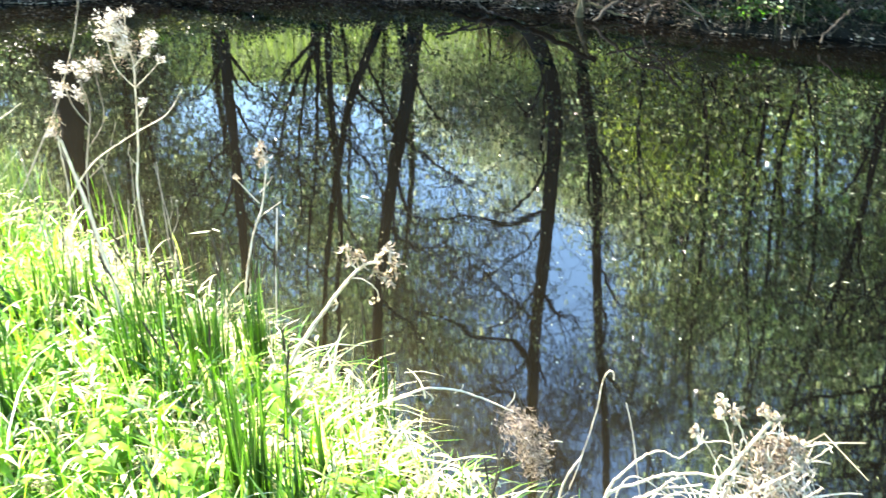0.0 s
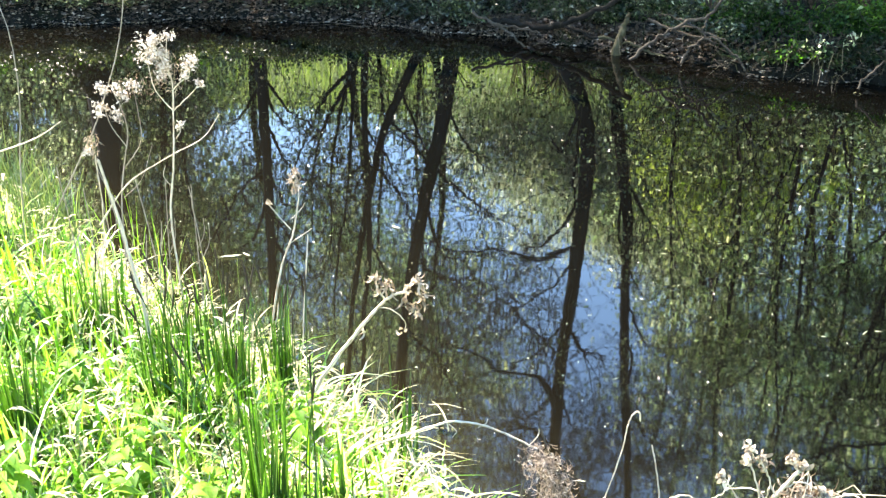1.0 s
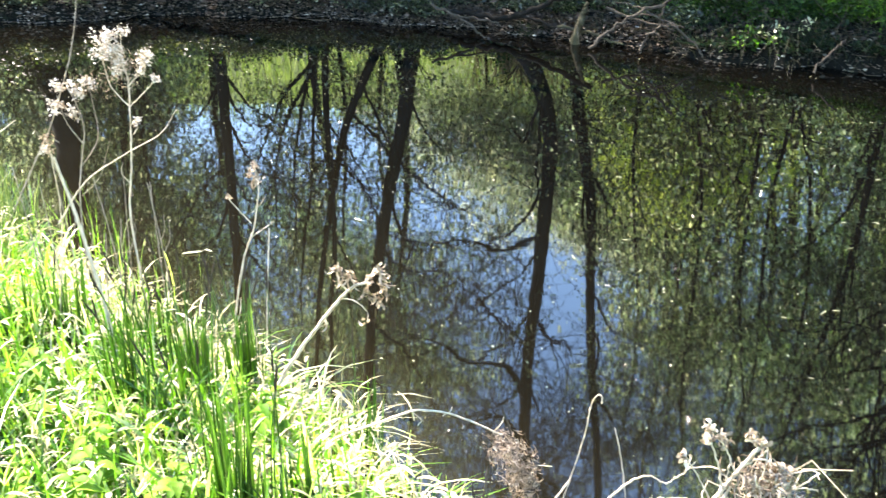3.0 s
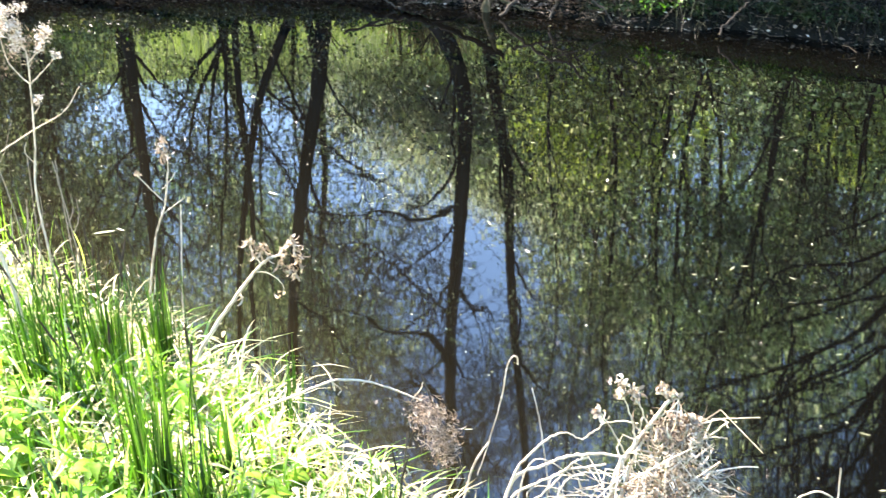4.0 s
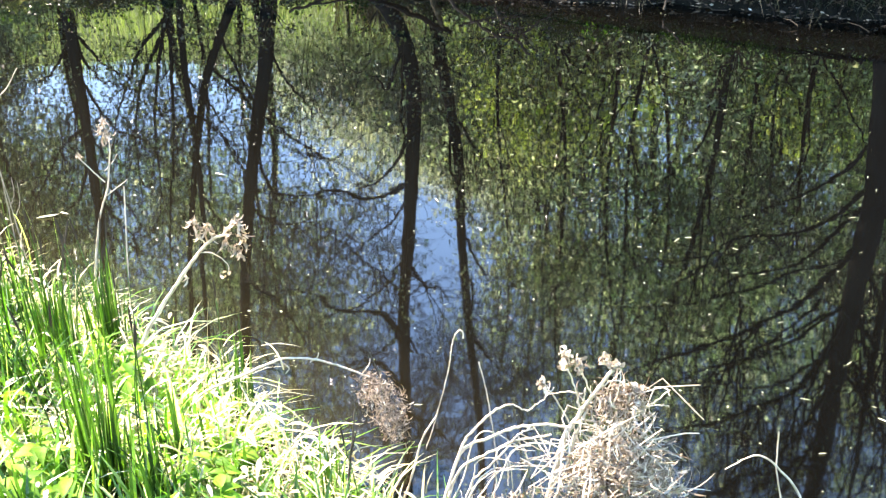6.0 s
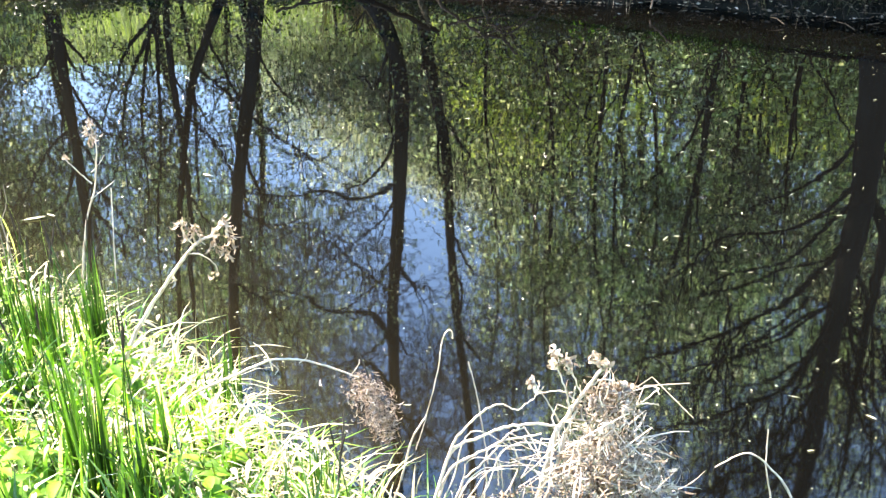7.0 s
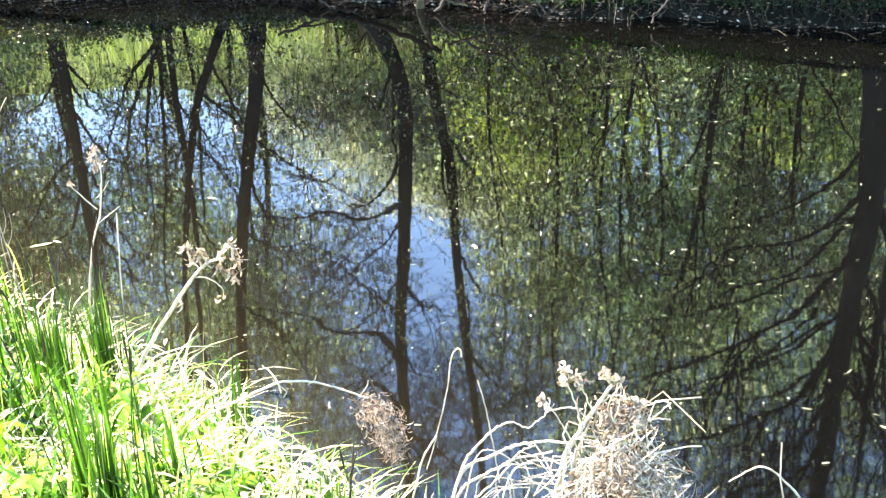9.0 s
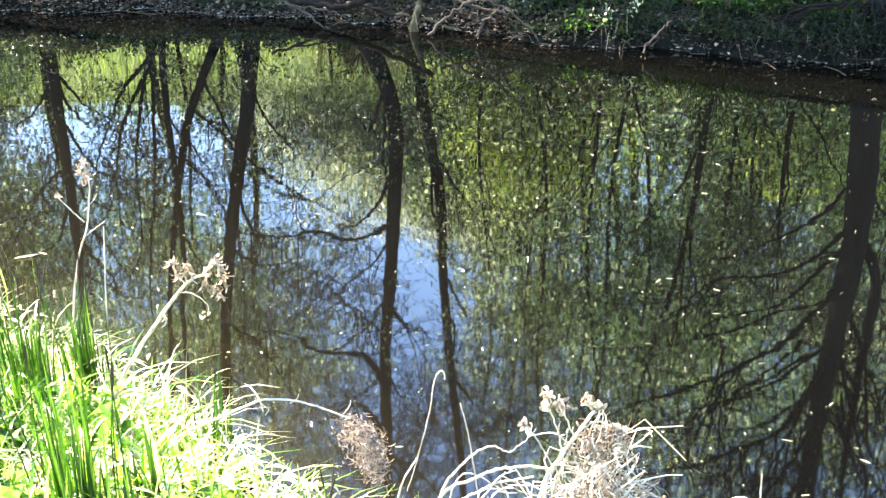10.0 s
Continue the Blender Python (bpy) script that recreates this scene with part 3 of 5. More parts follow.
bent_alder = tree("tree", [(-0.68, 8.4, 0.22), (-0.5, 8.4, 0.5), (-0.385, 8.4, 0.86), (-0.36, 8.4, 1.25), (-0.39, 8.4, 1.8), (-0.44, 8.4, 2.55), (-0.5, 8.42, 3.2), (-0.51, 8.45, 4.09), (-0.52, 8.5, 4.92), (-0.5, 8.6, 6.4), (-0.4, 8.7, 8.0)], 0.073, 0.046,
     [([(-0.51, 8.4, 3.6), (-0.66, 8.4, 3.32), (-0.81, 8.42, 3.27), (-1.08, 8.45, 3.27), (-1.49, 8.5, 3.09), (-1.7, 8.5, 3.15)], 0.045),
      ([(-0.46, 8.4, 2.72), (-0.36, 8.38, 2.87), (-0.26, 8.36, 2.98), (-0.16, 8.35, 2.95), (-0.1, 8.3, 3.05)], 0.032),
      ([(-0.52, 8.4, 4.25), (-0.67, 8.42, 3.95), (-0.84, 8.45, 3.92), (-1.2, 8.5, 4.2)], 0.05),
      ([(-0.43, 8.4, 1.95), (-0.78, 8.45, 2.13), (-1.07, 8.5, 2.07), (-1.43, 8.55, 2.16), (-1.8, 8.6, 2.13)], 0.03),
      ([(-0.48, 8.4, 3.1), (-0.7, 8.4, 2.85), (-0.95, 8.4, 2.6)], 0.016), ([(-0.5, 8.4, 4.4), (-0.2, 8.4, 4.6), (0.1, 8.4, 5.1)], 0.025)],
     [(-0.45, 8.22, 1.4, 0.16, 0.08, 0.5, 20), (-0.5, 8.22, 2.9, 0.16, 0.08, 0.6, 14), (-1.2, 8.9, 3.6, 0.7, 0.5, 0.4, 26), (-0.9, 8.9, 2.25, 0.55, 0.4, 0.3, 26), (-1.0, 9.0, 5.4, 1.1, 0.9, 0.7, 60), (-0.4, 9.0, 7.4, 1.3, 1.1, 1.0, 110), (-0.7, 9.0, 1.2, 0.4, 0.4, 0.35, 30), (-1.0, 8.9, 2.9, 0.5, 0.4, 0.4, 26), (-1.1, 9.0, 4.3, 0.6, 0.5, 0.5, 30), (-0.2, 9.0, 4.3, 0.35, 0.4, 0.5, 22), (-0.3, 9.0, 5.4, 0.6, 0.5, 0.5, 40)],
     "alder trunk with bent foot and bare drooping limbs", G)
slender_alder = tree("tree", [(-0.2, 8.7, 0.4), (-0.16, 8.7, 0.77), (-0.07, 8.7, 1.32), (0.01, 8.7, 1.85), (0.04, 8.7, 2.7), (0.11, 8.7, 3.63), (0.2, 8.75, 4.65), (0.3, 8.8, 6.5)], 0.058, 0.036, [],
     [(-0.1, 8.52, 1.0, 0.16, 0.1, 0.4, 34), (0.06, 8.5, 2.2, 0.16, 0.1, 0.6, 36), (0.1, 8.5, 3.4, 0.15, 0.1, 0.5, 20), (0.1, 8.95, 1.2, 0.4, 0.4, 0.5, 60), (0.35, 8.95, 2.1, 0.35, 0.4, 0.5, 45), (0.45, 9.1, 3.3, 0.35, 0.4, 0.5, 36), (0.6, 9.1, 4.5, 0.6, 0.6, 0.6, 60), (0.2, 9.0, 6.4, 1.0, 0.9, 0.9, 90)],
     "slender alder with leafy shoots along its trunk", G)
big = tree("tree", [(2.91, 6.95, 0.3), (2.96, 6.92, 0.82), (2.99, 6.9, 1.35), (2.98, 6.9, 1.9), (2.96, 6.9, 2.7), (2.98, 6.92, 3.9), (2.92, 7.0, 5.4), (2.76, 7.1, 7.6)], 0.122, 0.05,
     [],
     [(2.16, 7.2, 2.2, 0.6, 0.4, 0.4, 24), (2.3, 7.5, 1.8, 0.7, 0.4, 0.45, 60), (3.3, 7.5, 2.6, 0.6, 0.4, 0.6, 50), (1.75, 7.6, 2.7, 0.6, 0.4, 0.5, 50), (2.5, 7.4, 3.4, 0.7, 0.4, 0.5, 36), (1.56, 7.1, 3.2, 0.6, 0.4, 0.4, 24), (3.56, 7.3, 2.0, 0.5, 0.5, 0.6, 20), (3.66, 7.3, 3.6, 0.6, 0.6, 0.6, 16), (2.16, 7.2, 4.4, 0.8, 0.6, 0.5, 16), (2.86, 7.4, 6.2, 1.3, 1.0, 1.0, 100), (3.36, 7.2, 1.2, 0.3, 0.3, 0.4, 14), (3.46, 7.6, 5.0, 0.9, 0.7, 0.6, 30), (1.66, 7.5, 5.2, 0.8, 0.7, 0.6, 30)],
     "thick dark trunk with long bare sweeping limbs", G, M_DUSK)
# long limbs sweeping low over the pond
for line, thick in [([(3.01, 6.9, 1.6), (2.7, 6.88, 2.1), (2.31, 6.86, 2.4), (1.9, 6.84, 2.6), (1.52, 6.82, 2.7), (1.16, 6.8, 2.95)], 0.035), ([(2.92, 6.9, 2.6), (2.66, 6.88, 3.02), (2.41, 6.86, 3.19), (1.75, 6.84, 3.41), (1.26, 6.8, 3.5)], 0.038), ([(2.98, 6.9, 1.25), (2.55, 6.9, 1.62), (2.02, 6.9, 1.71), (1.76, 6.9, 2.0)], 0.022), ([(2.96, 6.9, 2.2), (2.56, 6.9, 2.6), (2.26, 6.9, 2.75), (1.76, 6.9, 3.1)], 0.022), ([(2.96, 6.9, 3.0), (2.66, 6.85, 3.6), (2.26, 6.8, 3.9), (1.66, 6.8, 4.3)], 0.03), ([(2.98, 6.88, 1.98), (2.91, 6.86, 2.38), (2.76, 6.86, 2.98), (2.66, 6.86, 3.5), (2.62, 6.86, 4.3)], 0.028)]:
    add_limb(big, line, thick)
for line, thick in [([(3.01, 6.9, 3.5), (2.73, 6.88, 3.79), (2.37, 6.88, 3.91), (2.01, 6.88, 4.11)], 0.03), ([(2.73, 6.88, 2.21), (2.46, 6.88, 2.52), (2.2, 6.88, 2.76), (1.85, 6.88, 3.16)], 0.018), ([(2.62, 6.87, 3.0), (2.7, 6.87, 3.4), (2.74, 6.87, 4.0)], 0.016), ([(2.3, 6.87, 3.2), (2.36, 6.87, 3.6), (2.3, 6.87, 4.2)], 0.014), ([(2.94, 6.9, 3.4), (2.76, 6.9, 4.0), (2.36, 6.95, 4.7)], 0.025), ([(2.26, 6.86, 2.42), (2.11, 6.85, 2.75), (1.96, 6.85, 3.3)], 0.014), ([(2.56, 6.87, 3.1), (2.51, 6.87, 3.5), (2.26, 6.87, 4.0)], 0.014)]:
    add_limb(big, line, thick)
# limbs on the landward side and a second leader
for line, thick in [([(3.0, 6.9, 1.3), (3.2, 6.9, 1.7), (3.22, 6.9, 2.3), (3.22, 6.9, 2.82), (3.25, 6.9, 3.5), (3.28, 6.9, 4.3), (3.3, 6.95, 5.4)], 0.06), ([(3.02, 6.9, 2.28), (3.23, 6.88, 2.91), (3.44, 6.88, 3.56), (3.54, 6.88, 4.3)], 0.03), ([(3.11, 6.9, 2.88), (3.31, 6.88, 3.36), (3.58, 6.88, 3.8)], 0.024), ([(3.06, 6.9, 2.45), (3.32, 6.88, 2.73), (3.6, 6.88, 2.95)], 0.022), ([(2.99, 6.9, 1.9), (3.26, 6.95, 2.4), (3.41, 7.0, 3.2)], 0.028), ([(2.96, 6.9, 2.8), (3.26, 6.9, 3.2), (3.76, 6.9, 3.9)], 0.03)]:
    add_limb(big, line, thick)
k = 48
foot = np.stack([rng.uniform(2.0, 3.7, k), rng.uniform(6.84, 6.98, k), rng.uniform(2.2, 4.2, k)], 1)
rise = np.stack([rng.normal(0.0, 0.16, k), rng.normal(0, 0.05, k), rng.uniform(0.5, 1.2, k)], 1)
part("shoots", tubes(np.stack([foot, foot + rise * 0.4 + rng.normal(0, 0.03, (k, 3)), foot + rise * 0.75 + rng.normal(0, 0.03, (k, 3)), foot + rise], 1), rng.uniform(0.005, 0.012, (k, 1)) * np.array([[1, 0.85, 0.6, 0.25]]), 5), M_BARK, big, "thin dark upright shoots", "stuff")

# bare, finely forked twigs of the crowns just coming into leaf
def lace(ob, centre, radii, n, green, long=0.45, bark=M_LACE):
    a = ball(centre, radii, n)
    d = rng.normal(0, 1, (n, 3)) * (1, 0.6, 0.7) + (0, 0, 0.25)
    d *= (long * rng.uniform(0.5, 1.4, n) / np.linalg.norm(d, axis=1))[:, None]
    sag = rng.normal(0, 0.05, (n, 3))
    main = np.stack([a, a + d * 0.35 + sag * 0.6, a + d * 0.7 + sag, a + d], 1)
    forks = []
    for s in (0.3, 0.5, 0.75):
        f0 = a + d * s + sag * 0.8
        e = d * rng.uniform(0.25, 0.5, (n, 1)) + rng.normal(0, 0.11, (n, 3))
        forks.append(np.stack([f0, f0 + e * 0.4 + sag * 0.3, f0 + e * 0.75, f0 + e], 1))
    forks = np.concatenate(forks)
    part("twigs", join(tubes(main, np.tile([0.0055, 0.0045, 0.0032, 0.002], (n, 1)), 4), tubes(forks, np.tile([0.0034, 0.003, 0.0024, 0.0016], (len(forks), 1)), 3)), bark, ob, "fine twigs coloured pale as if sunlit" if bark is M_LACE else "fine dark twigs", "stuff")
    tips = np.concatenate([main[:, 3], forks[:, 3], forks[:, 2]])
    tips = tips[rng.uniform(0, 1, len(tips)) < green]
    part("buds", leaves(tips + rng.normal(0, 0.02, tips.shape), 0.03, 0.016), M_TREE, ob, "small opening leaves", "stuff")


for ob, centre, radii, n, green in ((bent_alder, (-0.75, 8.9, 4.7), (0.9, 0.5, 1.35), 380, 0.35), (bent_alder, (-0.95, 8.8, 2.75), (0.45, 0.3, 0.7), 90, 0.25), (bent_alder, (-0.1, 8.8, 4.4), (0.3, 0.3, 1.0), 110, 0.3),
                                    (leaning_alder, (-1.75, 9.1, 3.6), (0.6, 0.4, 1.2), 190, 0.5), (slender_alder, (0.55, 9.0, 4.4), (0.5, 0.4, 1.1), 170, 0.7)):
    lace(ob, centre, radii, n, green)
lace(big, (2.6, 7.1, 4.0), (1.1, 0.35, 1.15), 235, 0.7, 0.5, M_BARK)
lace(big, (3.4, 7.1, 3.0), (0.4, 0.3, 0.9), 90, 0.6, 0.4, M_BARK)

# thin saplings
S = "saplings on the far bank"
def sapling(x, y, h, lean, rad, base):
    line = [(x + lean * z + 0.06 * math.sin(1.7 * z + x * 5), y + 0.04 * math.sin(1.3 * z), z) for z in np.linspace(float(land(x, y)), h, 7)]
    cl, z = [], base
    while z < h:
        cl.append((x + lean * z + rng.uniform(-0.55, 0.55), y + rng.uniform(-0.3, 0.4), z, rng.uniform(0.28, 0.6), 0.4, rng.uniform(0.2, 0.42), int(rng.integers(12, 46))))
        z += rng.uniform(0.4, 0.6)
    tree("sapling", line, rad, 0.008, [], cl, "thin upright sapling with bright young leaves", S, M_TREE if x < -4 or 0.7 < x < 1.4 or int(x * 10) % 3 == 0 else M_YOUNG, 0.05, 10, full=1.3 if h < 3.2 else 1.45)


for spot in ((0.4, 9.5, 4.6, 0.02, 0.022, 0.9), (0.85, 9.2, 5.0, 0.05, 0.024, 0.8), (1.05, 9.8, 5.2, -0.03, 0.02, 0.9), (1.3, 9.0, 4.8, 0.06, 0.025, 0.9), (1.65, 8.6, 4.4, -0.05, 0.022, 1.0), (2.2, 7.9, 4.6, -0.12, 0.04, 0.8), (1.9, 9.4, 5.4, 0.04, 0.026, 0.8), (2.5, 9.0, 5.2, 0.08, 0.028, 0.7), (3.1, 8.6, 3.4, -0.04, 0.03, 0.7), (3.6, 8.0, 3.0, 0.07, 0.026, 0.7), (4.2, 8.4, 5.6, 0.05, 0.03, 0.7), (3.2, 10.2, 5.8, 0.03, 0.03, 0.8), (-5.6, 10.0, 5.0, 0.03, 0.03, 0.8),):
    sapling(*spot)
for spot in ((-5.2, 10.6, 6.4, 0.02, 0.03, 0.9), (-6.0, 11.0, 6.6, 0.03, 0.03, 0.9), (-2.7, 10.5, 5.6, 0.02, 0.025, 1.5), (-2.2, 10.7, 5.4, -0.02, 0.025, 1.4), (0.15, 10.4, 3.0, 0.03, 0.02, 1.5), (0.6, 10.8, 4.2, 0.03, 0.022, 1.2), (4.0, 9.5, 6.8, 0.03, 0.03, 3.4), (4.9, 9.2, 6.8, 0.02, 0.03, 2.8), (2.6, 10.0, 6.6, -0.02, 0.03, 3.6),):
    sapling(*spot)
for spot in ((1.5, 10.4, 6.6, 0.02, 0.03, 3.8), (-4.75, 10.3, 6.0, 0.0, 0.028, 1.1), (-5.1, 10.5, 5.6, -0.02, 0.028, 1.0), (-5.6, 10.2, 5.4, 0.02, 0.028, 1.0), (3.3, 9.6, 3.8, 0.0, 0.026, 0.9), (3.75, 9.9, 3.8, -0.03, 0.026, 0.9), (2.95, 9.3, 3.6, 0.02, 0.024, 0.9), (4.3, 9.9, 5.6, 0.0, 0.026, 0.9),):
    sapling(*spot)

# taller trees farther back
W = "trees in the wood behind"
for x, y, h, r, low, n in ((-8.6, 13.5, 6.4, 1.3, 2.0, 6), (-6.9, 12.2, 5.8, 1.1, 1.6, 6), (1.4, 12.5, 8, 1.0, 1.4, 9), (3.4, 13.0, 9, 1.1, 1.4, 9), (5.2, 11.6, 8, 1.1, 1.2, 9), (7.2, 12.8, 9, 1.3, 1.4, 8), (2.4, 15.5, 10, 1.3, 2.2, 9), (-11.5, 15, 7, 1.5, 2, 6), (-6.0, 12.6, 5.6, 0.8, 2.2, 6)):
    line = [(x + 0.08 * math.sin(z), y, z) for z in np.linspace(float(land(x, y)), h, 7)]
    cl = [(x + rng.uniform(-0.6, 0.6) * r, y + rng.uniform(-0.5, 0.5) * r, z, 0.75 * r, 0.7 * r, 0.6 * r, 52) for z in np.linspace(low, h, n)]
    tree("tree", line, 0.09, 0.02, [], cl, "leafy tree standing back from the pond", W, M_YOUNG, 0.06)


def shrub(x, y, h, r, n, leaf):
    z0 = float(land(x, y))
    ob = thing("shrub", (x, y, z0), "sunlit yellow-green leafy shrub behind the bank", "shrub", "shrubs behind the far bank")
    k = 9
    a = rng.uniform(0, 2 * np.pi, k)
    tip = np.stack([x + r * 0.7 * np.cos(a), y + r * 0.7 * np.sin(a), np.full(k, z0 + h * 0.8)], 1)
    foot = np.tile((x, y, z0), (k, 1)) + rng.normal(0, 0.05, (k, 3)) * (1, 1, 0)
    mid = foot * 0.5 + tip * 0.5 + (0, 0, 0.15)
    for line in np.stack([foot, mid, tip], 1):
        part("branch", tubes(line[None], np.array([[0.015, 0.01, 0.004]]), 5), M_TWIG, ob)
    tw, lv = twigs_and_leaves([(x, y, z0 + h * 0.55, r, r * 0.7, h * 0.45, n)], 0.06, 12, 0.06, 0.35)
    part("twigs", tw, M_TWIG, ob, kind="stuff")
    part("foliage", lv, leaf, ob, kind="stuff")


for x, y, h, r in ((-5.6, 11.2, 1.0, 0.7), (0.3, 10.9, 1.1, 0.8), (1.6, 10.8, 1.5, 0.8), (2.9, 10.9, 1.5, 0.8), (4.2, 10.2, 1.5, 0.8)):
    shrub(x, y, h, r, 230, M_YOUNG)

# the wood's edge far behind: crowns of many leaf clusters, with an open gap over the meadow
def tufted(crowns, tuft=0.2, per=42):
    """Leaf places gathered in small tufts inside ellipsoids (x, y, z, rx, ry, rz, leaves)."""
    out = []
    for x, y, z, rx, ry, rz, n in crowns:
        m = max(n // per, 3)
        c = ball((x, y, z), (rx, ry, rz), m)
        out.append((c[:, None] + rng.normal(0, tuft, (m, per, 3)) * rng.uniform(0.5, 1.5, (m, 1, 1)) * (1.25, 1, 0.8)).reshape(-1, 3))
    return np.concatenate(out)


def far_tree(name, x, y, top, rad, crowns, leaf, size, label, tuft=0.2, slim=0.55):
    z0 = float(land(x, y))
    ob = thing(name, (x, y, z0), label, "tree", W)
    line = smooth_line([(x + 0.1 * math.sin(1.3 * z + x), y + 0.05 * math.sin(z), z) for z in np.linspace(z0 - 0.05, top, 6)], 4)
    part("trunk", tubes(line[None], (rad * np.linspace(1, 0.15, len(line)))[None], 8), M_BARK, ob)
    for cx, cy, cz, rx, ry, rz, n in crowns:
        a = line[int(np.argmin(np.abs(line[:, 2] - (cz - 0.5 * rz))))]
        e = np.array((cx, cy, cz))
        part("bough", stem([a, a * 0.5 + e * 0.5 + (0, 0, 0.2), e, e + (e - a) * 0.25 + (0, 0, 0.3)], rad * 0.4, 0.006, 5, 4, 0.015), M_BARK, ob)
    pts = tufted(crowns, tuft)
    pts = pts[pts[:, 2] > land(pts[:, 0], pts[:, 1]) + 0.1]
    part("crown", leaves(pts, size, size * slim), leaf, ob, kind="stuff")
    return ob


# pale willows behind the meadow
for x, y, top, cr in ((-1.6, 14.2, 2.8, [(-2.2, 14.2, 3.1, 0.7, 0.5, 0.6, 6000), (-1.4, 14.2, 3.4, 0.8, 0.5, 0.8, 13000), (-1.8, 14.1, 2.7, 1.0, 0.5, 0.35, 3500), (-1.3, 14.2, 4.4, 0.6, 0.4, 0.5, 2200)]),
                      (-0.5, 14.0, 2.8, [(-0.8, 14.0, 3.2, 0.7, 0.5, 0.8, 12000), (-0.1, 14.0, 3.7, 0.6, 0.5, 0.85, 12000), (-0.4, 13.9, 2.8, 0.9, 0.5, 0.35, 3500), (-0.6, 14.0, 4.2, 0.6, 0.4, 0.5, 3000), (0.05, 14.0, 4.45, 0.4, 0.4, 0.3, 5000)]),
                      (0.5, 14.4, 3.0, [(0.4, 14.4, 3.8, 0.6, 0.5, 0.9, 11000), (0.8, 14.4, 4.6, 0.6, 0.5, 0.8, 9000), (0.3, 14.3, 2.8, 0.7, 0.5, 0.4, 3500)])):
    far_tree("willow", x, y, top, 0.035, cr, M_PALE, 0.055, "pale grey-green willow at the meadow's end", 0.2, 0.45)
# broad light-green trees closing the wood on both sides of the gap
for x, y, h, w, low, n in ((1.1, 12.4, 5.6, 0.75, 1.6, 5200), (2.35, 12.0, 6.0, 0.85, 3.0, 6500), (3.6, 12.3, 6.2, 0.9, 1.5, 10000), (4.9, 12.0, 6.4, 0.9, 1.4, 9000), (6.2, 12.4, 6.4, 1.0, 1.4, 8000), (1.7, 13.8, 6.8, 0.9, 4.2, 2500), (3.0, 14.0, 7.2, 1.0, 2.4, 2500), (4.4, 13.8, 7.2, 1.0, 2.4, 2500),
                           (-5.75, 12.3, 5.0, 0.6, 1.5, 13000), (-6.7, 12.2, 5.2, 0.75, 1.6, 15000), (-7.7, 12.6, 5.6, 0.95, 1.6, 16000), (-8.9, 12.4, 5.8, 1.1, 1.6, 14000), (-10.4, 13.2, 6.4, 1.3, 1.6, 12000)):
    cr = [(x + rng.uniform(-0.5, 0.5) * w, y + rng.uniform(-0.3, 0.3), z, w * rng.uniform(0.75, 1.1), 0.5, 0.62 * (h - low) / 4, int(n / 6 * rng.uniform(0.6, 1.3))) for z in np.linspace(low + 0.5, h - 0.4, 5)]
    far_tree("tree", x, y, h, 0.07, cr, M_YOUNG if x > 0 else M_TREE, 0.072 if x > 0 else 0.052, "light green leafy tree at the wood's edge")
# open crowns high over the gap and over the bank trees
for x, y, h, low, w, n in ((1.0, 12.6, 10.0, 5.9, 0.7, 2600), (2.2, 12.3, 10.0, 5.9, 0.8, 3200), (3.6, 12.6, 10.4, 6.6, 0.9, 6200), (5.4, 12.4, 10.4, 6.4, 1.0, 6200), (-2.5, 13.0, 8.0, 4.4, 0.75, 14000), (-3.6, 13.2, 6.6, 3.6, 0.85, 17000), (-4.9, 13.0, 6.2, 3.4, 0.85, 17000)):
    cr = [(x + rng.uniform(-0.7, 0.7) * w, y + rng.uniform(-0.3, 0.3), z, w, 0.6, 0.6, int(n / 5 * rng.uniform(0.6, 1.4))) for z in np.linspace(low + 0.4, h, 5)]
    far_tree("tree", x, y, h, 0.06, cr, M_YOUNG if x < -3 else M_DUSK if x > 1.5 else M_TREE, 0.06, "tall open-crowned tree with thin spring foliage", 0.26)
# young trees at the back of the bank, leaf colour raised as if sunlit
for x, y, h, n in ((0.5, 10.3, 2.3, 6500), (0.95, 10.6, 2.4, 4500), (1.35, 10.5, 2.4, 3600), (2.0, 10.8, 2.2, 3000), (3.4, 10.4, 2.3, 5500), (4.3, 10.6, 2.5, 5500)):
    cr = [(x + rng.uniform(-0.3, 0.3), y, z, 0.38, 0.3, 0.34, int(n / 4)) for z in np.linspace(0.9, h, 4)]
    far_tree("bright_tree", x, y, h, 0.025, cr, M_LIME, 0.055, "young tree behind the bank, leaves coloured bright as if sunlit", 0.15)
# dark trees added to stand in for the shaded depth of the wood
for x, y, h in [(0.9 + 1.05 * i + rng.uniform(-0.2, 0.2), 17.0 + 0.9 * (i % 2), 5.2 + rng.uniform(-0.7, 0.9)) for i in range(10) if i not in (2, 3)] + [(-8.3 - 0.9 * i, 15.6 + 0.8 * (i % 2), 8.8 + rng.uniform(-0.6, 0.8)) for i in range(6)]:
    z0 = float(land(x, y))
    cr = [(x, y, z0 + 0.3 + (h - z0) * s, 0.95 * (1.1 - s), 0.6 * (1.1 - s), 0.55, int(1500 * (1.15 - s))) for s in np.linspace(0.05, 0.95, 6)]
    far_tree("dark_tree", x, y, h, 0.09, cr, M_DEEP, 0.13, "dark tree added for the wood's shaded depth", 0.18, 0.4)

# meadow grass behind the bank
n = 26000
mx, my = rng.uniform(-13, 7, n), 10.2 + 8.3 * rng.uniform(0, 1, n) ** 1.2
stuff("meadow_grass", blades(np.stack([mx, my, land(mx, my)], 1), rng.uniform(0.15, 0.55, n), rng.uniform(0.1, 0.7, n), 0.014, rng.uniform(0, 6.28, n)), M_MEADOW, "tall sunlit meadow grass behind the trees", "grass")

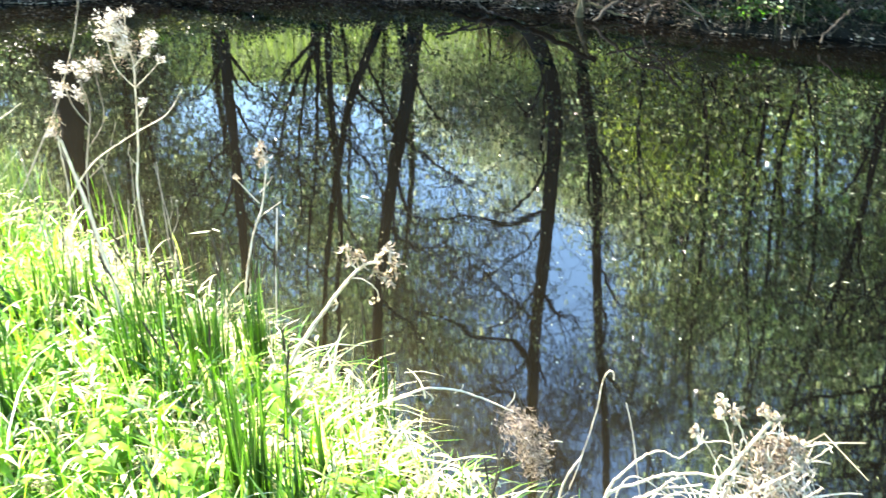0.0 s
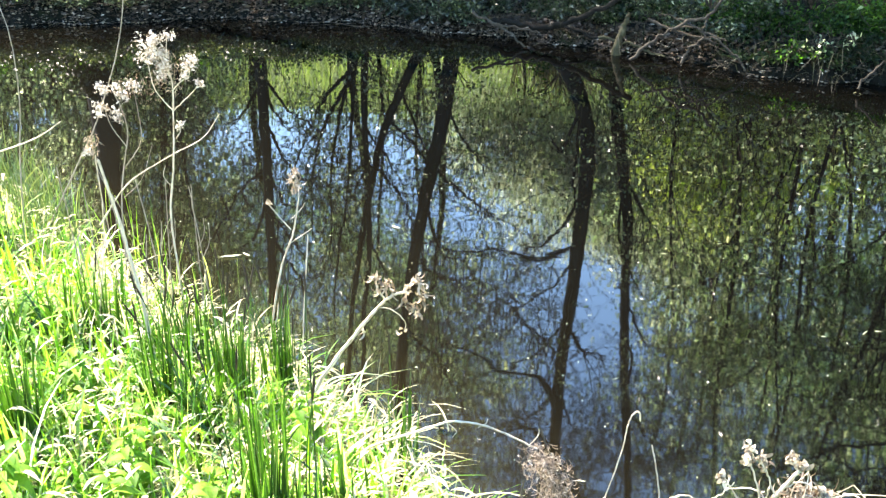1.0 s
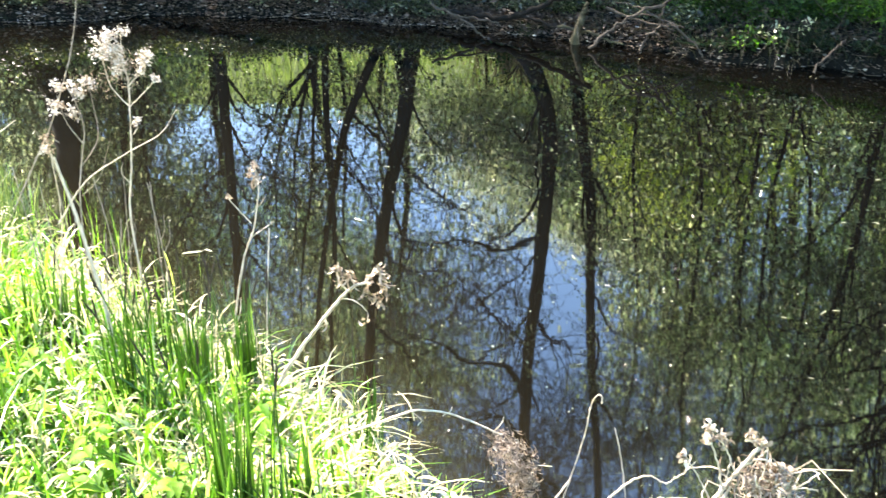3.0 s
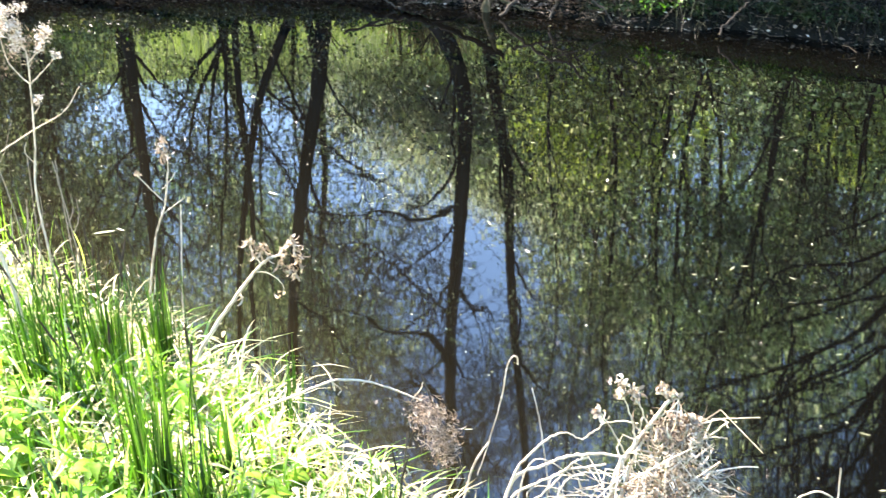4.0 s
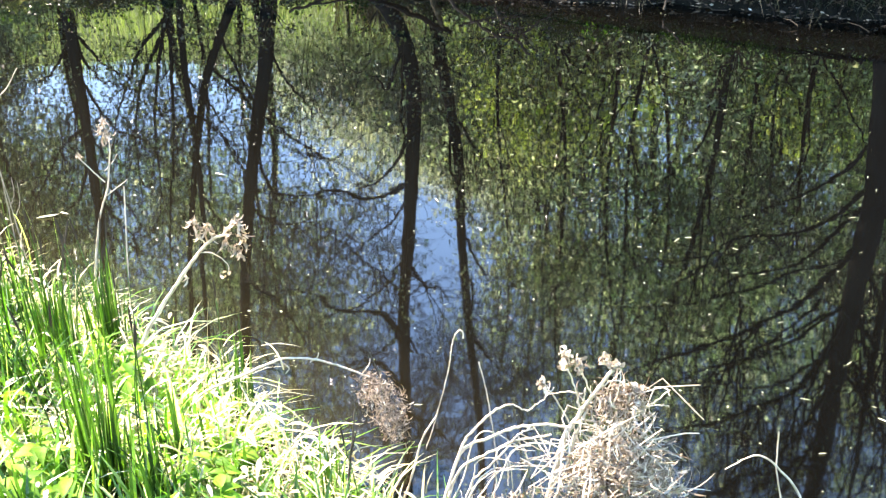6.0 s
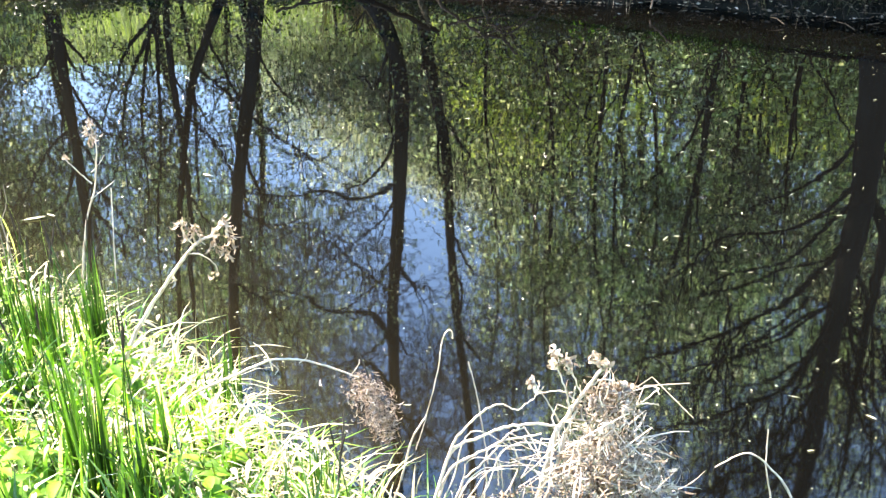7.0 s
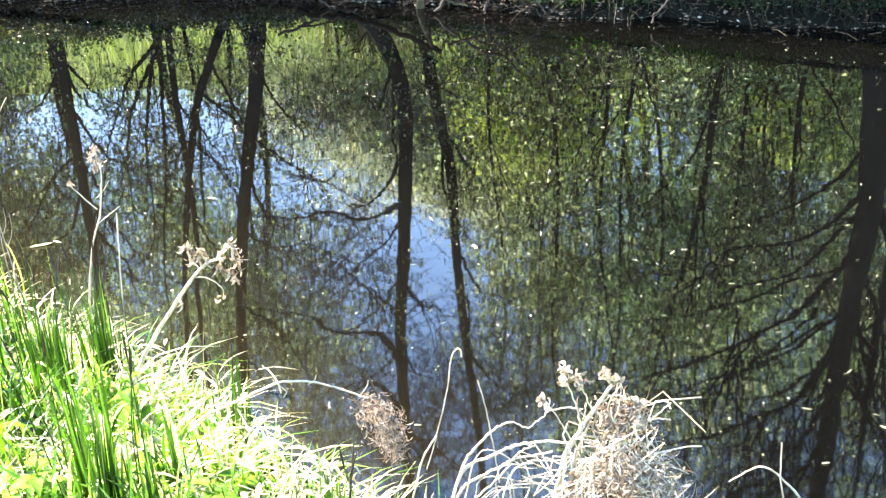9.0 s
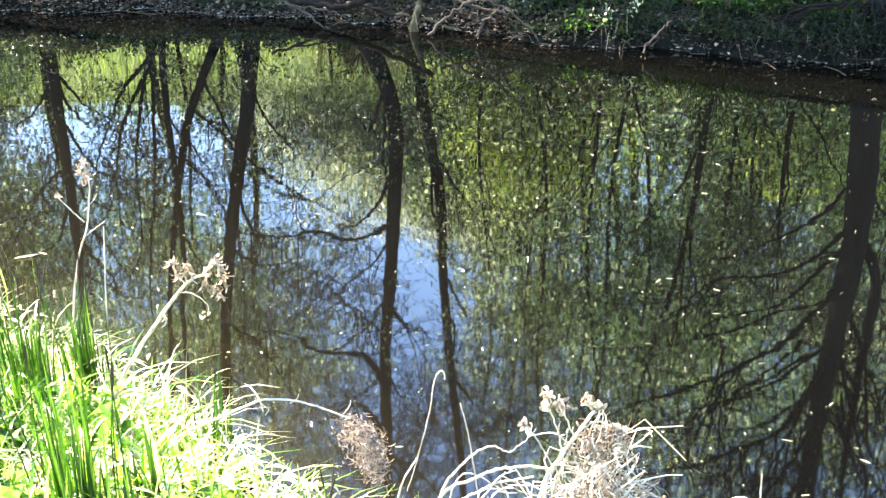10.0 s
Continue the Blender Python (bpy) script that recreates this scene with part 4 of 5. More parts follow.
n = 420
bu, by = rng.normal(-0.07, 0.022, n), rng.uniform(13.4, 14.4, n)
stuff("dead_bracken", blades(np.stack([bu * by, by, land(bu * by, by)], 1), rng.uniform(0.5, 1.3, n), rng.uniform(0.1, 0.7, n), 0.016, rng.uniform(0, 6.28, n)), M_DRIED, "brown dead bracken at the meadow's end", "bracken")

# ---- far bank: herbs, litter, dead wood ----
def herb_bed(x0, x1, n, setback, depth, tall, spread, k, size, mat, name, label):
    """Low plants in clumps: each a loose dome of leaves, the tallest set back from the water."""
    cx = rng.uniform(x0, x1, n)
    back = setback + rng.gamma(1.5, depth, n)
    cy = far_y(cx) + back
    h = tall * rng.uniform(0.45, 1.3, n) * np.clip(0.55 + back, 0.5, 1.3)
    q = ball((0, 0, 0), (1, 1, 1), n * k, 0.25).reshape(n, k, 3) * np.stack([spread * rng.uniform(0.6, 1.3, n), spread * rng.uniform(0.5, 1.0, n), h], 1)[:, None, :]
    p = np.stack([cx, cy, land(cx, cy)], 1)[:, None, :] + q * (1, 1, 0.6) + (h * 0.45)[:, None, None] * np.array([0, 0, 1.0])
    p = p.reshape(-1, 3)
    p = p[p[:, 2] > np.maximum(land(p[:, 0], p[:, 1]), 0) + 0.01]
    big = rng.uniform(0, 1, len(p)) < 0.45
    stuff(name, join(leaves(p[~big], size * 0.6, size * 0.38, 0.1, 0.5), leaves(p[big], size, size * 0.58, 0.15, 0.45)), mat, label, "herbs")


herb_bed(-7.0, -1.2, 300, 0.06, 0.06, 0.2, 0.11, 110, 0.034, M_BRAMBLE, "bramble_bed", "glossy grey-green brambles low on the far bank")
herb_bed(-7.0, -1.2, 200, 0.2, 0.16, 0.24, 0.12, 120, 0.034, M_BRAMBLE, "bramble_bed", "glossy grey-green brambles low on the far bank")
herb_bed(-1.4, 0.9, 45, 0.22, 0.08, 0.15, 0.1, 110, 0.034, M_BRAMBLE, "bramble_bed", "glossy grey-green brambles low on the far bank")
herb_bed(-1.4, 0.9, 70, 0.4, 0.15, 0.22, 0.11, 120, 0.034, M_BRAMBLE, "bramble_bed", "glossy grey-green brambles low on the far bank")
herb_bed(0.5, 1.9, 55, 0.36, 0.14, 0.17, 0.12, 170, 0.036, M_NETTLE, "nettle_bed", "fresh green nettles on top of the bank")
herb_bed(1.8, 5.0, 90, 0.36, 0.16, 0.18, 0.13, 180, 0.036, M_NETTLE, "nettle_bed", "fresh green nettles on top of the bank")
herb_bed(-7.0, 1.0, 170, 0.4, 0.25, 0.22, 0.14, 130, 0.038, M_NETTLE, "nettle_bed", "fresh green nettles on top of the bank")
herb_bed(0.5, 2.0, 42, 0.05, 0.07, 0.1, 0.1, 90, 0.032, M_HERB, "bank_herbs", "green herbs darkened for the shade of the bank face")
herb_bed(1.9, 4.4, 64, 0.05, 0.07, 0.12, 0.1, 90, 0.032, M_HERB, "bank_herbs", "green herbs darkened for the shade of the bank face")
n = 4200
gx2 = rng.uniform(-7, 5, n)
gy2 = far_y(gx2) + np.interp(gx2, [-1.6, 0.4], [0.2, 0.36]) + rng.gamma(1.5, 0.35, n)
stuff("shaded_bank_grass", blades(np.stack([gx2, gy2, land(gx2, gy2)], 1), np.interp(gx2, [-2, -1.6, 0.6, 1.2], [0.2, 0.12, 0.13, 0.17]) * rng.uniform(0.5, 1.2, n), rng.uniform(0.1, 0.8, n), 0.006, rng.uniform(0, 6.28, n)), M_HERB, "thin grass darkened for shade between the herbs", "grass")
n = 3600
lx = rng.uniform(-7, 5, n)
lx = np.where((lx > -0.6) & (rng.uniform(0, 1, n) < 0.6), lx - 5.4, lx)
ly = far_y(lx) + np.abs(rng.normal(0.0, 0.07, n)) - 0.02
stuff("leaf_litter", leaves(np.stack([lx, ly, np.maximum(land(lx, ly), 0.0) + 0.01], 1), 0.03, 0.012, 0.0, 0.9), M_LITTER, "leaf litter and bits paled as if sunlit at the waterline", "leaf litter")
n = 9000
lx = rng.uniform(-7, 5, n)
lx = np.where((lx > 0.4) & (rng.uniform(0, 1, n) < 0.7), lx - 4.5, lx)
ly = far_y(lx) - 0.01 + np.where(rng.uniform(0, 1, n) < 0.6, rng.uniform(0, 0.2, n), rng.gamma(1.3, 0.3, n))
stuff("dead_leaves", leaves(np.stack([lx, ly, land(lx, ly) + rng.gamma(1.2, 0.012, n)], 1), 0.045, 0.024, -0.02, 0.8), M_OLDLEAF, "brown dead leaves darkened for the far bank's shade", "dead leaves")
n = 900
bx = rng.uniform(-7, 5, n)
by = far_y(bx) + 0.03 + rng.gamma(1.5, 0.25, n)
b0 = np.stack([bx, by, land(bx, by) + rng.gamma(1.2, 0.04, n)], 1)
bd = rng.normal(0, 1, (n, 3)) * (0.16, 0.1, 0.1)
stuff("brushwood", tubes(np.stack([b0, b0 + bd * 0.5 + rng.normal(0, 0.015, (n, 3)), b0 + bd], 1), np.tile([0.003, 0.0025, 0.001], (n, 1)), 3), M_TWIG, "tangle of thin dead twigs on the bank", "twigs")
n = 1500
vx = rng.uniform(-1.0, 5.0, n)
vx = vx[rng.uniform(0, 1, n) < np.clip(0.25 + 0.3 * vx, 0.1, 1)]
n = len(vx)
vy = far_y(vx) + rng.gamma(1.6, 0.09, n)
stuff("hanging_grass", blades(np.stack([vx, vy, land(vx, vy) - 0.01], 1), rng.uniform(0.12, 0.32, n), rng.uniform(0.5, 1.3, n), rng.uniform(0.004, 0.009, n), rng.normal(-1.6, 0.6, n), sag=0.85), M_SHADE, "grass darkened for shade, hanging over the far bank's edge", "grass")
n = 130
sx = rng.uniform(-6.5, 4.5, n)
sy = far_y(sx) + rng.normal(0.06, 0.13, n)
a = rng.uniform(0, np.pi, n)
ln = rng.uniform(0.05, 0.28, n)
p0 = np.stack([sx, sy, np.maximum(land(sx, sy), 0) + 0.015], 1)
dv = np.stack([np.cos(a) * ln, np.sin(a) * ln * 0.5, rng.uniform(-0.1, 0.35, n) * ln], 1)
stuff("small_sticks", tubes(np.stack([p0, p0 + dv * 0.5 + rng.normal(0, 0.01, (n, 3)), p0 + dv], 1), np.tile([0.0035, 0.003, 0.0015], (n, 1)), 4), M_TWIG, "small grey sticks washed to the bank", "sticks")


def fallen(name, lines, mat, label, group="dead wood on the far bank"):
    ob = thing(name, lines[0][0][0], label, "dead branch", group)
    for i, (pts, r0, r1) in enumerate(lines):
        part("stem" if i == 0 else "side_branch", stem(pts, r0, r1, 7, 6, 0.006), mat, ob)


fallen("fallen_branch", [([(-0.07, 7.3, 0.02), (0.11, 7.3, 0.18), (0.29, 7.3, 0.29), (0.42, 7.32, 0.33), (0.52, 7.35, 0.45)], 0.012, 0.009), ([(0.29, 7.3, 0.29), (0.42, 7.27, 0.23), (0.56, 7.22, 0.2)], 0.008, 0.004), ([(0.42, 7.32, 0.33), (0.4, 7.32, 0.25), (0.38, 7.3, 0.19)], 0.007, 0.004), ([(0.29, 7.3, 0.29), (0.2, 7.32, 0.31), (0.08, 7.34, 0.34)], 0.006, 0.003)], M_DEAD, "pale barkless branch lying into the water")
fallen("fallen_branch", [([(0.27, 7.15, 0.05), (0.31, 7.15, 0.14), (0.38, 7.15, 0.21), (0.48, 7.15, 0.22), (0.63, 7.13, 0.1), (0.68, 7.1, 0.03)], 0.009, 0.006)], M_DEAD, "thin arched grey branch at the waterline")
fallen("fallen_branch", [([(0.03, 7.45, 0.27), (0.19, 7.4, 0.21), (0.49, 7.32, 0.15)], 0.012, 0.006), ([(0.19, 7.4, 0.21), (0.3, 7.35, 0.25), (0.4, 7.3, 0.24)], 0.007, 0.003)], M_DEAD, "thin grey forked branch on the bank")
fallen("log", [([(-1.1, 7.9, 0.1), (-0.95, 7.8, 0.12), (-0.69, 7.7, 0.11), (-0.45, 7.7, 0.19), (-0.22, 7.72, 0.31), (-0.05, 7.8, 0.42)], 0.024, 0.018), ([(-0.69, 7.7, 0.11), (-0.5, 7.66, 0.13), (-0.3, 7.62, 0.06)], 0.016, 0.008)], M_ROOT, "crooked log along the bank edge, darkened for shade")
fallen("broken_stump", [([(-0.18, 7.48, -0.02), (-0.15, 7.48, 0.13), (-0.12, 7.49, 0.22), (-0.1, 7.5, 0.28)], 0.032, 0.012), ([(-0.3, 7.52, 0.1), (-0.1, 7.5, 0.08), (0.05, 7.42, 0.05), (0.16, 7.36, 0.03)], 0.011, 0.007)], M_MOSS, "broken stump with pale split top")
fallen("fallen_branch", [([(-1.22, 7.65, 0.22), (-0.94, 7.58, 0.1), (-0.82, 7.52, 0.01)], 0.012, 0.006), ([(-1.05, 7.6, 0.15), (-0.8, 7.6, 0.12), (-0.68, 7.58, 0.07)], 0.008, 0.004)], M_DEAD, "grey forked twig over the water edge")
fallen("stick", [([(1.33, 6.8, 0.04), (1.42, 6.84, 0.14), (1.52, 6.88, 0.24)], 0.008, 0.005)], M_DEAD, "single pale stick leaning from the water")
roots = thing("tree_roots", (2.75, 6.75, 0.2), "bare roots darkened for shade, hanging over bank", "roots")
for i in range(24):
    x = rng.uniform(1.95, 3.5)
    y = float(far_y(x))
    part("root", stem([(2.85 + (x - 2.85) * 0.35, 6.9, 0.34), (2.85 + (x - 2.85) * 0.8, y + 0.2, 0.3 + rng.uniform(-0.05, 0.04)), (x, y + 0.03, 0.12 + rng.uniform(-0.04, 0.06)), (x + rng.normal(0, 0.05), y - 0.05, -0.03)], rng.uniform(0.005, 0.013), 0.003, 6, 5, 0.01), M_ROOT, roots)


def leafy_sprig(at, w, n, label, size=0.04, mat=None):
    ob = thing("sprig", at, label, "plant", "leafy sprigs on the far bank")
    k = 7
    foot = np.tile(at, (k, 1))
    tip = ball((at[0], at[1] - 0.1, at[2] + w * 0.6), (w, w * 0.5, w * 0.5), k)
    for a, e in zip(foot, tip):
        part("twig", tubes(np.stack([a, a * 0.5 + e * 0.5 + (0, 0, 0.05), e])[None], np.array([[0.006, 0.004, 0.002]]), 5), M_DEAD, ob)
    part("leaves", leaves(np.repeat(tip, n // k + 1, 0) + rng.normal(0, w * 0.25, ((n // k + 1) * k, 3)), size, size * 0.5, 0.0, 0.3), mat or M_BRAMBLE, ob, kind="stuff")


leafy_sprig((1.14, 7.2, 0.17), 0.09, 34, "pale young leaves on a low twig", 0.036, M_PALE)
leafy_sprig((1.31, 7.2, 0.22), 0.08, 20, "pale young leaves on a low twig", 0.036, M_PALE)
leafy_sprig((0.98, 7.15, 0.1), 0.13, 110, "dark green nettles at the bank foot", 0.036, M_NETTLE)
leafy_sprig((-1.4, 8.0, 0.3), 0.25, 120, "small pale-leaved bramble on the bank")
leafy_sprig((-0.6, 7.95, 0.3), 0.25, 120, "small pale-leaved bramble on the bank")
leafy_sprig((0.45, 7.6, 0.32), 0.25, 120, "small pale-leaved bramble on the bank")
leafy_sprig((-3.0, 8.3, 0.3), 0.25, 120, "small pale-leaved bramble on the bank")
leafy_sprig((-2.2, 8.35, 0.3), 0.25, 120, "small pale-leaved bramble on the bank")
leafy_sprig((1.9, 7.0, 0.3), 0.22, 120, "dark green nettles at the bank foot", 0.036, M_NETTLE)

# dark leafy bush added at the stout alder's foot for the shadowed mass there
ivy = thing("ivy", (-4.78, 8.3, float(land(-4.78, 8.3))), "dark bush added for the shadowed mass at the trunk's foot", "ivy")
for i in range(7):
    x = -4.78 + rng.uniform(-0.2, 0.2)
    part("shoot", stem([(x, 8.3, float(land(x, 8.3))), (x + rng.normal(0, 0.05), 8.26, 0.35), (x + rng.normal(0, 0.1), 8.22, 0.55)], 0.006, 0.002, 5, 4), M_TWIG, ivy)
part("leaves", leaves(np.concatenate([ball((-4.78, 8.24, 0.36), (0.28, 0.13, 0.24), 1500), ball((-4.7, 8.32, 0.62), (0.16, 0.1, 0.25), 500)]), 0.045, 0.03), M_DEEP, ivy, kind="stuff")

# ---- things afloat ----
leaf_v = np.array([(-0.5, 0, 0.0), (-0.25, 0.16, 0.04), (0.15, 0.17, 0.05), (0.5, 0, 0.08), (0.15, -0.17, 0.05), (-0.25, -0.16, 0.04), (-0.25, 0, 0.0), (0.15, 0, 0.0)])
leaf_quads = np.array([(0, 5, 6, 1), (6, 5, 4, 7), (1, 6, 7, 2), (7, 4, 3, 2)])
leaf_mesh = quads("floating_leaf", leaf_v * (1, 1, 1), leaf_quads, M_FLOAT, False)
spots = [(-0.07, 4.07, 0.045), (0.88, 3.71, 0.04), (-0.59, 4.58, 0.035), (-1.05, 4.34, 0.05), (-1.68, 3.92, 0.09), (-1.62, 3.95, 0.05), (0.93, 3.73, 0.028)]
for i in range(330):
    x = rng.uniform(-2.2, 3.0)
    y = rng.uniform(float(near_y(x)) + 0.5, float(far_y(x)) - 0.2)
    if rng.uniform() < 0.35 + 0.25 * x:
        spots.append((x, y, rng.uniform(0.014, 0.034)))
for x, y, s in spots[:190]:
    ob = tagged(new("floating_leaf", leaf_mesh), "small pale yellow leaf floating on water", "leaf", "leaves floating on the pond")
    ob.location, ob.scale, ob.rotation_euler = (x, y, 0.003), (s * 1.1, s * rng.uniform(0.25, 0.55), s), (0, 0, rng.normal(0, 0.6))
n = 800
px = rng.uniform(-2.5, 3.2, n)
py = near_y(px) + 0.2 + (far_y(px) - near_y(px) - 0.8) * rng.uniform(0, 1, n)
stuff("floating_specks", leaves(np.stack([px, py, np.full(n, 0.004)], 1), 0.009, 0.005, 0, 1.0), M_FLOAT, "tiny pale specks drifting on the pond", "debris")


# ---- near bank: grass ----
def bank_points(n, x0, x1, deep, edge=0.0):
    x = rng.uniform(x0, x1, n)
    y = near_y(x) - edge - deep * rng.uniform(0, 1, n) ** 1.3
    return np.stack([x, y, land(x, y) - 0.01], 1)


r = bank_points(29000, -5.0, 1.0, 2.3, -0.05)
n = len(r)
edge = np.clip((near_y(r[:, 0]) - r[:, 1]) / 0.4, 0.4, 1)
stuff("grass", blades(r, rng.gamma(5, 0.029, n) * edge, rng.uniform(0.05, 1.0, n), rng.uniform(0.006, 0.0145, n), rng.uniform(0, 6.28, n), sag=0.6), M_GRASS, "lush sunlit green grass on the near bank", "grass")
n = 110000
ox, oy = rng.uniform(-8, 6, n), rng.uniform(-4, 6, n)
keep = (oy < near_y(ox) - 0.02) & ((oy < near_y(ox) - 2.0) | (ox > 0.9) | (ox < -4.8))
r = np.stack([ox, oy, land(ox, oy) - 0.01], 1)[keep]
n = len(r)
stuff("turf_grass", blades(r, rng.gamma(6, 0.025, n), rng.uniform(0.1, 0.9, n), rng.uniform(0.005, 0.01, n), rng.uniform(0, 6.28, n)), M_GRASS, "shorter green grass of the bank top", "grass")
r = bank_points(6500, -5.0, -0.1, 1.9, 0.12)
n = len(r)
tufts = [blades(np.stack([rng.normal(x, 0.09, 90), rng.normal(y, 0.07, 90), np.full(90, float(land(x, y)))], 1), rng.uniform(0.07, 0.2, 90), rng.uniform(0.6, 1.3, 90), rng.uniform(0.003, 0.007, 90), rng.uniform(0, 6.28, 90), sag=0.65) for x, y in ((-1.95, 3.35), (-2.1, 3.2), (-1.85, 3.45), (-1.35, 2.95), (-0.95, 2.6), (-1.15, 2.8), (-0.75, 2.55), (-0.62, 2.25), (-0.85, 2.3), (-1.6, 3.15), (-1.0, 2.2), (-0.45, 2.22), (-0.3, 2.08), (-0.12, 1.92), (-0.5, 1.98), (-0.28, 1.86), (-0.7, 2.05), (-1.95, 3.05))]
stuff("hay_tufts", join(*tufts), M_HAY, "matted pale tufts of last year's grass", "grass")
stuff("dry_grass", blades(r, rng.gamma(6, 0.024, n), rng.uniform(0.4, 1.2, n), rng.uniform(0.003, 0.0065, n), rng.uniform(0, 6.28, n), sag=0.7), M_HAY, "pale bent dead grass among the green", "grass")


def ovate(c, azimuth, length, width, rise):
    """Broad pointed leaves, folded along the rib and bending over."""
    n, k = len(c), 6
    q = np.linspace(0, 1, k)[None, :, None]
    L, w, up = (np.broadcast_to(x, n)[:, None, None] for x in (length, width, rise))
    way = np.stack([np.cos(azimuth), np.sin(azimuth), np.zeros(n)], 1)[:, None, :]
    side = np.stack([-np.sin(azimuth), np.cos(azimuth), np.zeros(n)], 1)[:, None, :]
    z = np.array([0, 0, 1.0])[None, None, :]
    mid = c[:, None, :] + way * L * q + z * L * (up * q - 0.55 * q ** 2)
    t5 = np.array([0.08, 0.75, 1.0, 0.8, 0.42, 0.02])[None, :, None] * w / 2
    v = np.stack([mid - side * t5 + z * t5 * 0.45, mid, mid + side * t5 + z * t5 * 0.45], axis=2)
    idx = np.arange(n * k * 3).reshape(n, k, 3)
    f = np.concatenate([np.stack([idx[:, :-1, m], idx[:, :-1, m + 1], idx[:, 1:, m + 1], idx[:, 1:, m]], -1).reshape(-1, 4) for m in (0, 1)])
    return v.reshape(-1, 3), f


def weed(x, y, h, size):
    z = float(land(x, y))
    ob = thing("weed", (x, y, z), "leafy light-green weed growing in the grass", "plant", "weeds on the near bank")
    lean = rng.normal(0, 0.03, 2)
    top = (x + lean[0], y + lean[1], z + h)
    part("stem", stem([(x, y, z - 0.02), (x + lean[0] * 0.4, y + lean[1] * 0.4, z + h * 0.5), top], 0.003, 0.0015, 5, 4), M_WEED, ob)
    k = int(rng.integers(9, 16))
    q = rng.uniform(0.25, 1.0, k)
    c = np.stack([x + lean[0] * q, y + lean[1] * q, z + h * q], 1)
    part("leaves", ovate(c, np.arange(k) * 2.4 + rng.normal(0, 0.3, k), size * (1.25 - 0.6 * q), size * 0.5 * (1.25 - 0.6 * q), rng.uniform(0.0, 0.6, k)), M_WEED, ob, kind="stuff")


# coarse tussocks, and bleached dead leaves that double as white glints on the blades
tuss = []
for i in range(48):
    x = rng.uniform(-3.2, -0.25)
    y = float(near_y(x)) - 0.42 - 1.4 * rng.uniform() ** 0.9
    k = int(rng.integers(22, 46))
    root = np.stack([rng.normal(x, 0.03, k), rng.normal(y, 0.03, k), np.full(k, float(land(x, y)) - 0.01)], 1)
    tuss.append(blades(root, rng.uniform(0.14, 0.33, k), rng.uniform(0.02, 0.6, k), rng.uniform(0.007, 0.014, k), rng.uniform(0, 6.28, k)))
stuff("grass_tussocks", join(*tuss), M_SEDGE, "coarse deep-green tussocks in the bank grass", "grass")
r = bank_points(1500, -3.3, -0.1, 1.7, 0.1)
r[:, 2] += rng.uniform(0.05, 0.19, len(r))
n = len(r)
stuff("pale_glint_leaves", ovate(r, rng.uniform(0, 6.28, n), rng.uniform(0.03, 0.09, n), rng.uniform(0.006, 0.016, n), rng.uniform(-0.2, 0.7, n)), M_HAY, "bleached dead leaves doubling as white glints in the grass", "dead leaves")
for i in range(125):
    x = rng.uniform(-2.9, 0.1)
    y = float(near_y(x)) - 0.3 - 1.4 * rng.uniform() ** 0.7
    weed(x, y, rng.uniform(0.1, 0.24), rng.uniform(0.05, 0.095))
# long blades arching out over the water's edge
r = bank_points(300, -2.4, 0.15, 0.3, -0.02)
n = len(r)
stuff("edge_grass", blades(r, rng.uniform(0.1, 0.27, n), rng.uniform(0.6, 1.25, n), rng.uniform(0.005, 0.01, n), rng.uniform(0, 6.28, n), sag=0.66), M_GRASS, "long pale-green blades arching over the water", "grass")


n = 60
wx = rng.uniform(-2.6, -1.5, n)
wy = near_y(wx) + rng.gamma(1.5, 0.07, n)
stuff("water_sedge", blades(np.stack([wx, wy, np.full(n, -0.03)], 1), rng.uniform(0.12, 0.4, n), rng.uniform(0.0, 0.35, n), 0.004, rng.uniform(0, 6.28, n)), M_GRASS, "sparse thin blades standing in shallow water", "sedge")


n = 1300
wx = rng.uniform(-4.4, -2.2, n)
wy = near_y(wx) - 0.05 - rng.gamma(1.5, 0.14, n) + 0.25 * (wx < -2.5)
stuff("tall_grass", blades(np.stack([wx, wy, np.maximum(land(wx, wy), -0.03)], 1), rng.uniform(0.15, 0.42, n), rng.uniform(0.05, 0.6, n), rng.uniform(0.004, 0.007, n), rng.uniform(0, 6.28, n)), M_HERBGRASS, "tall green grass dulled for shade at the water's edge", "grass")


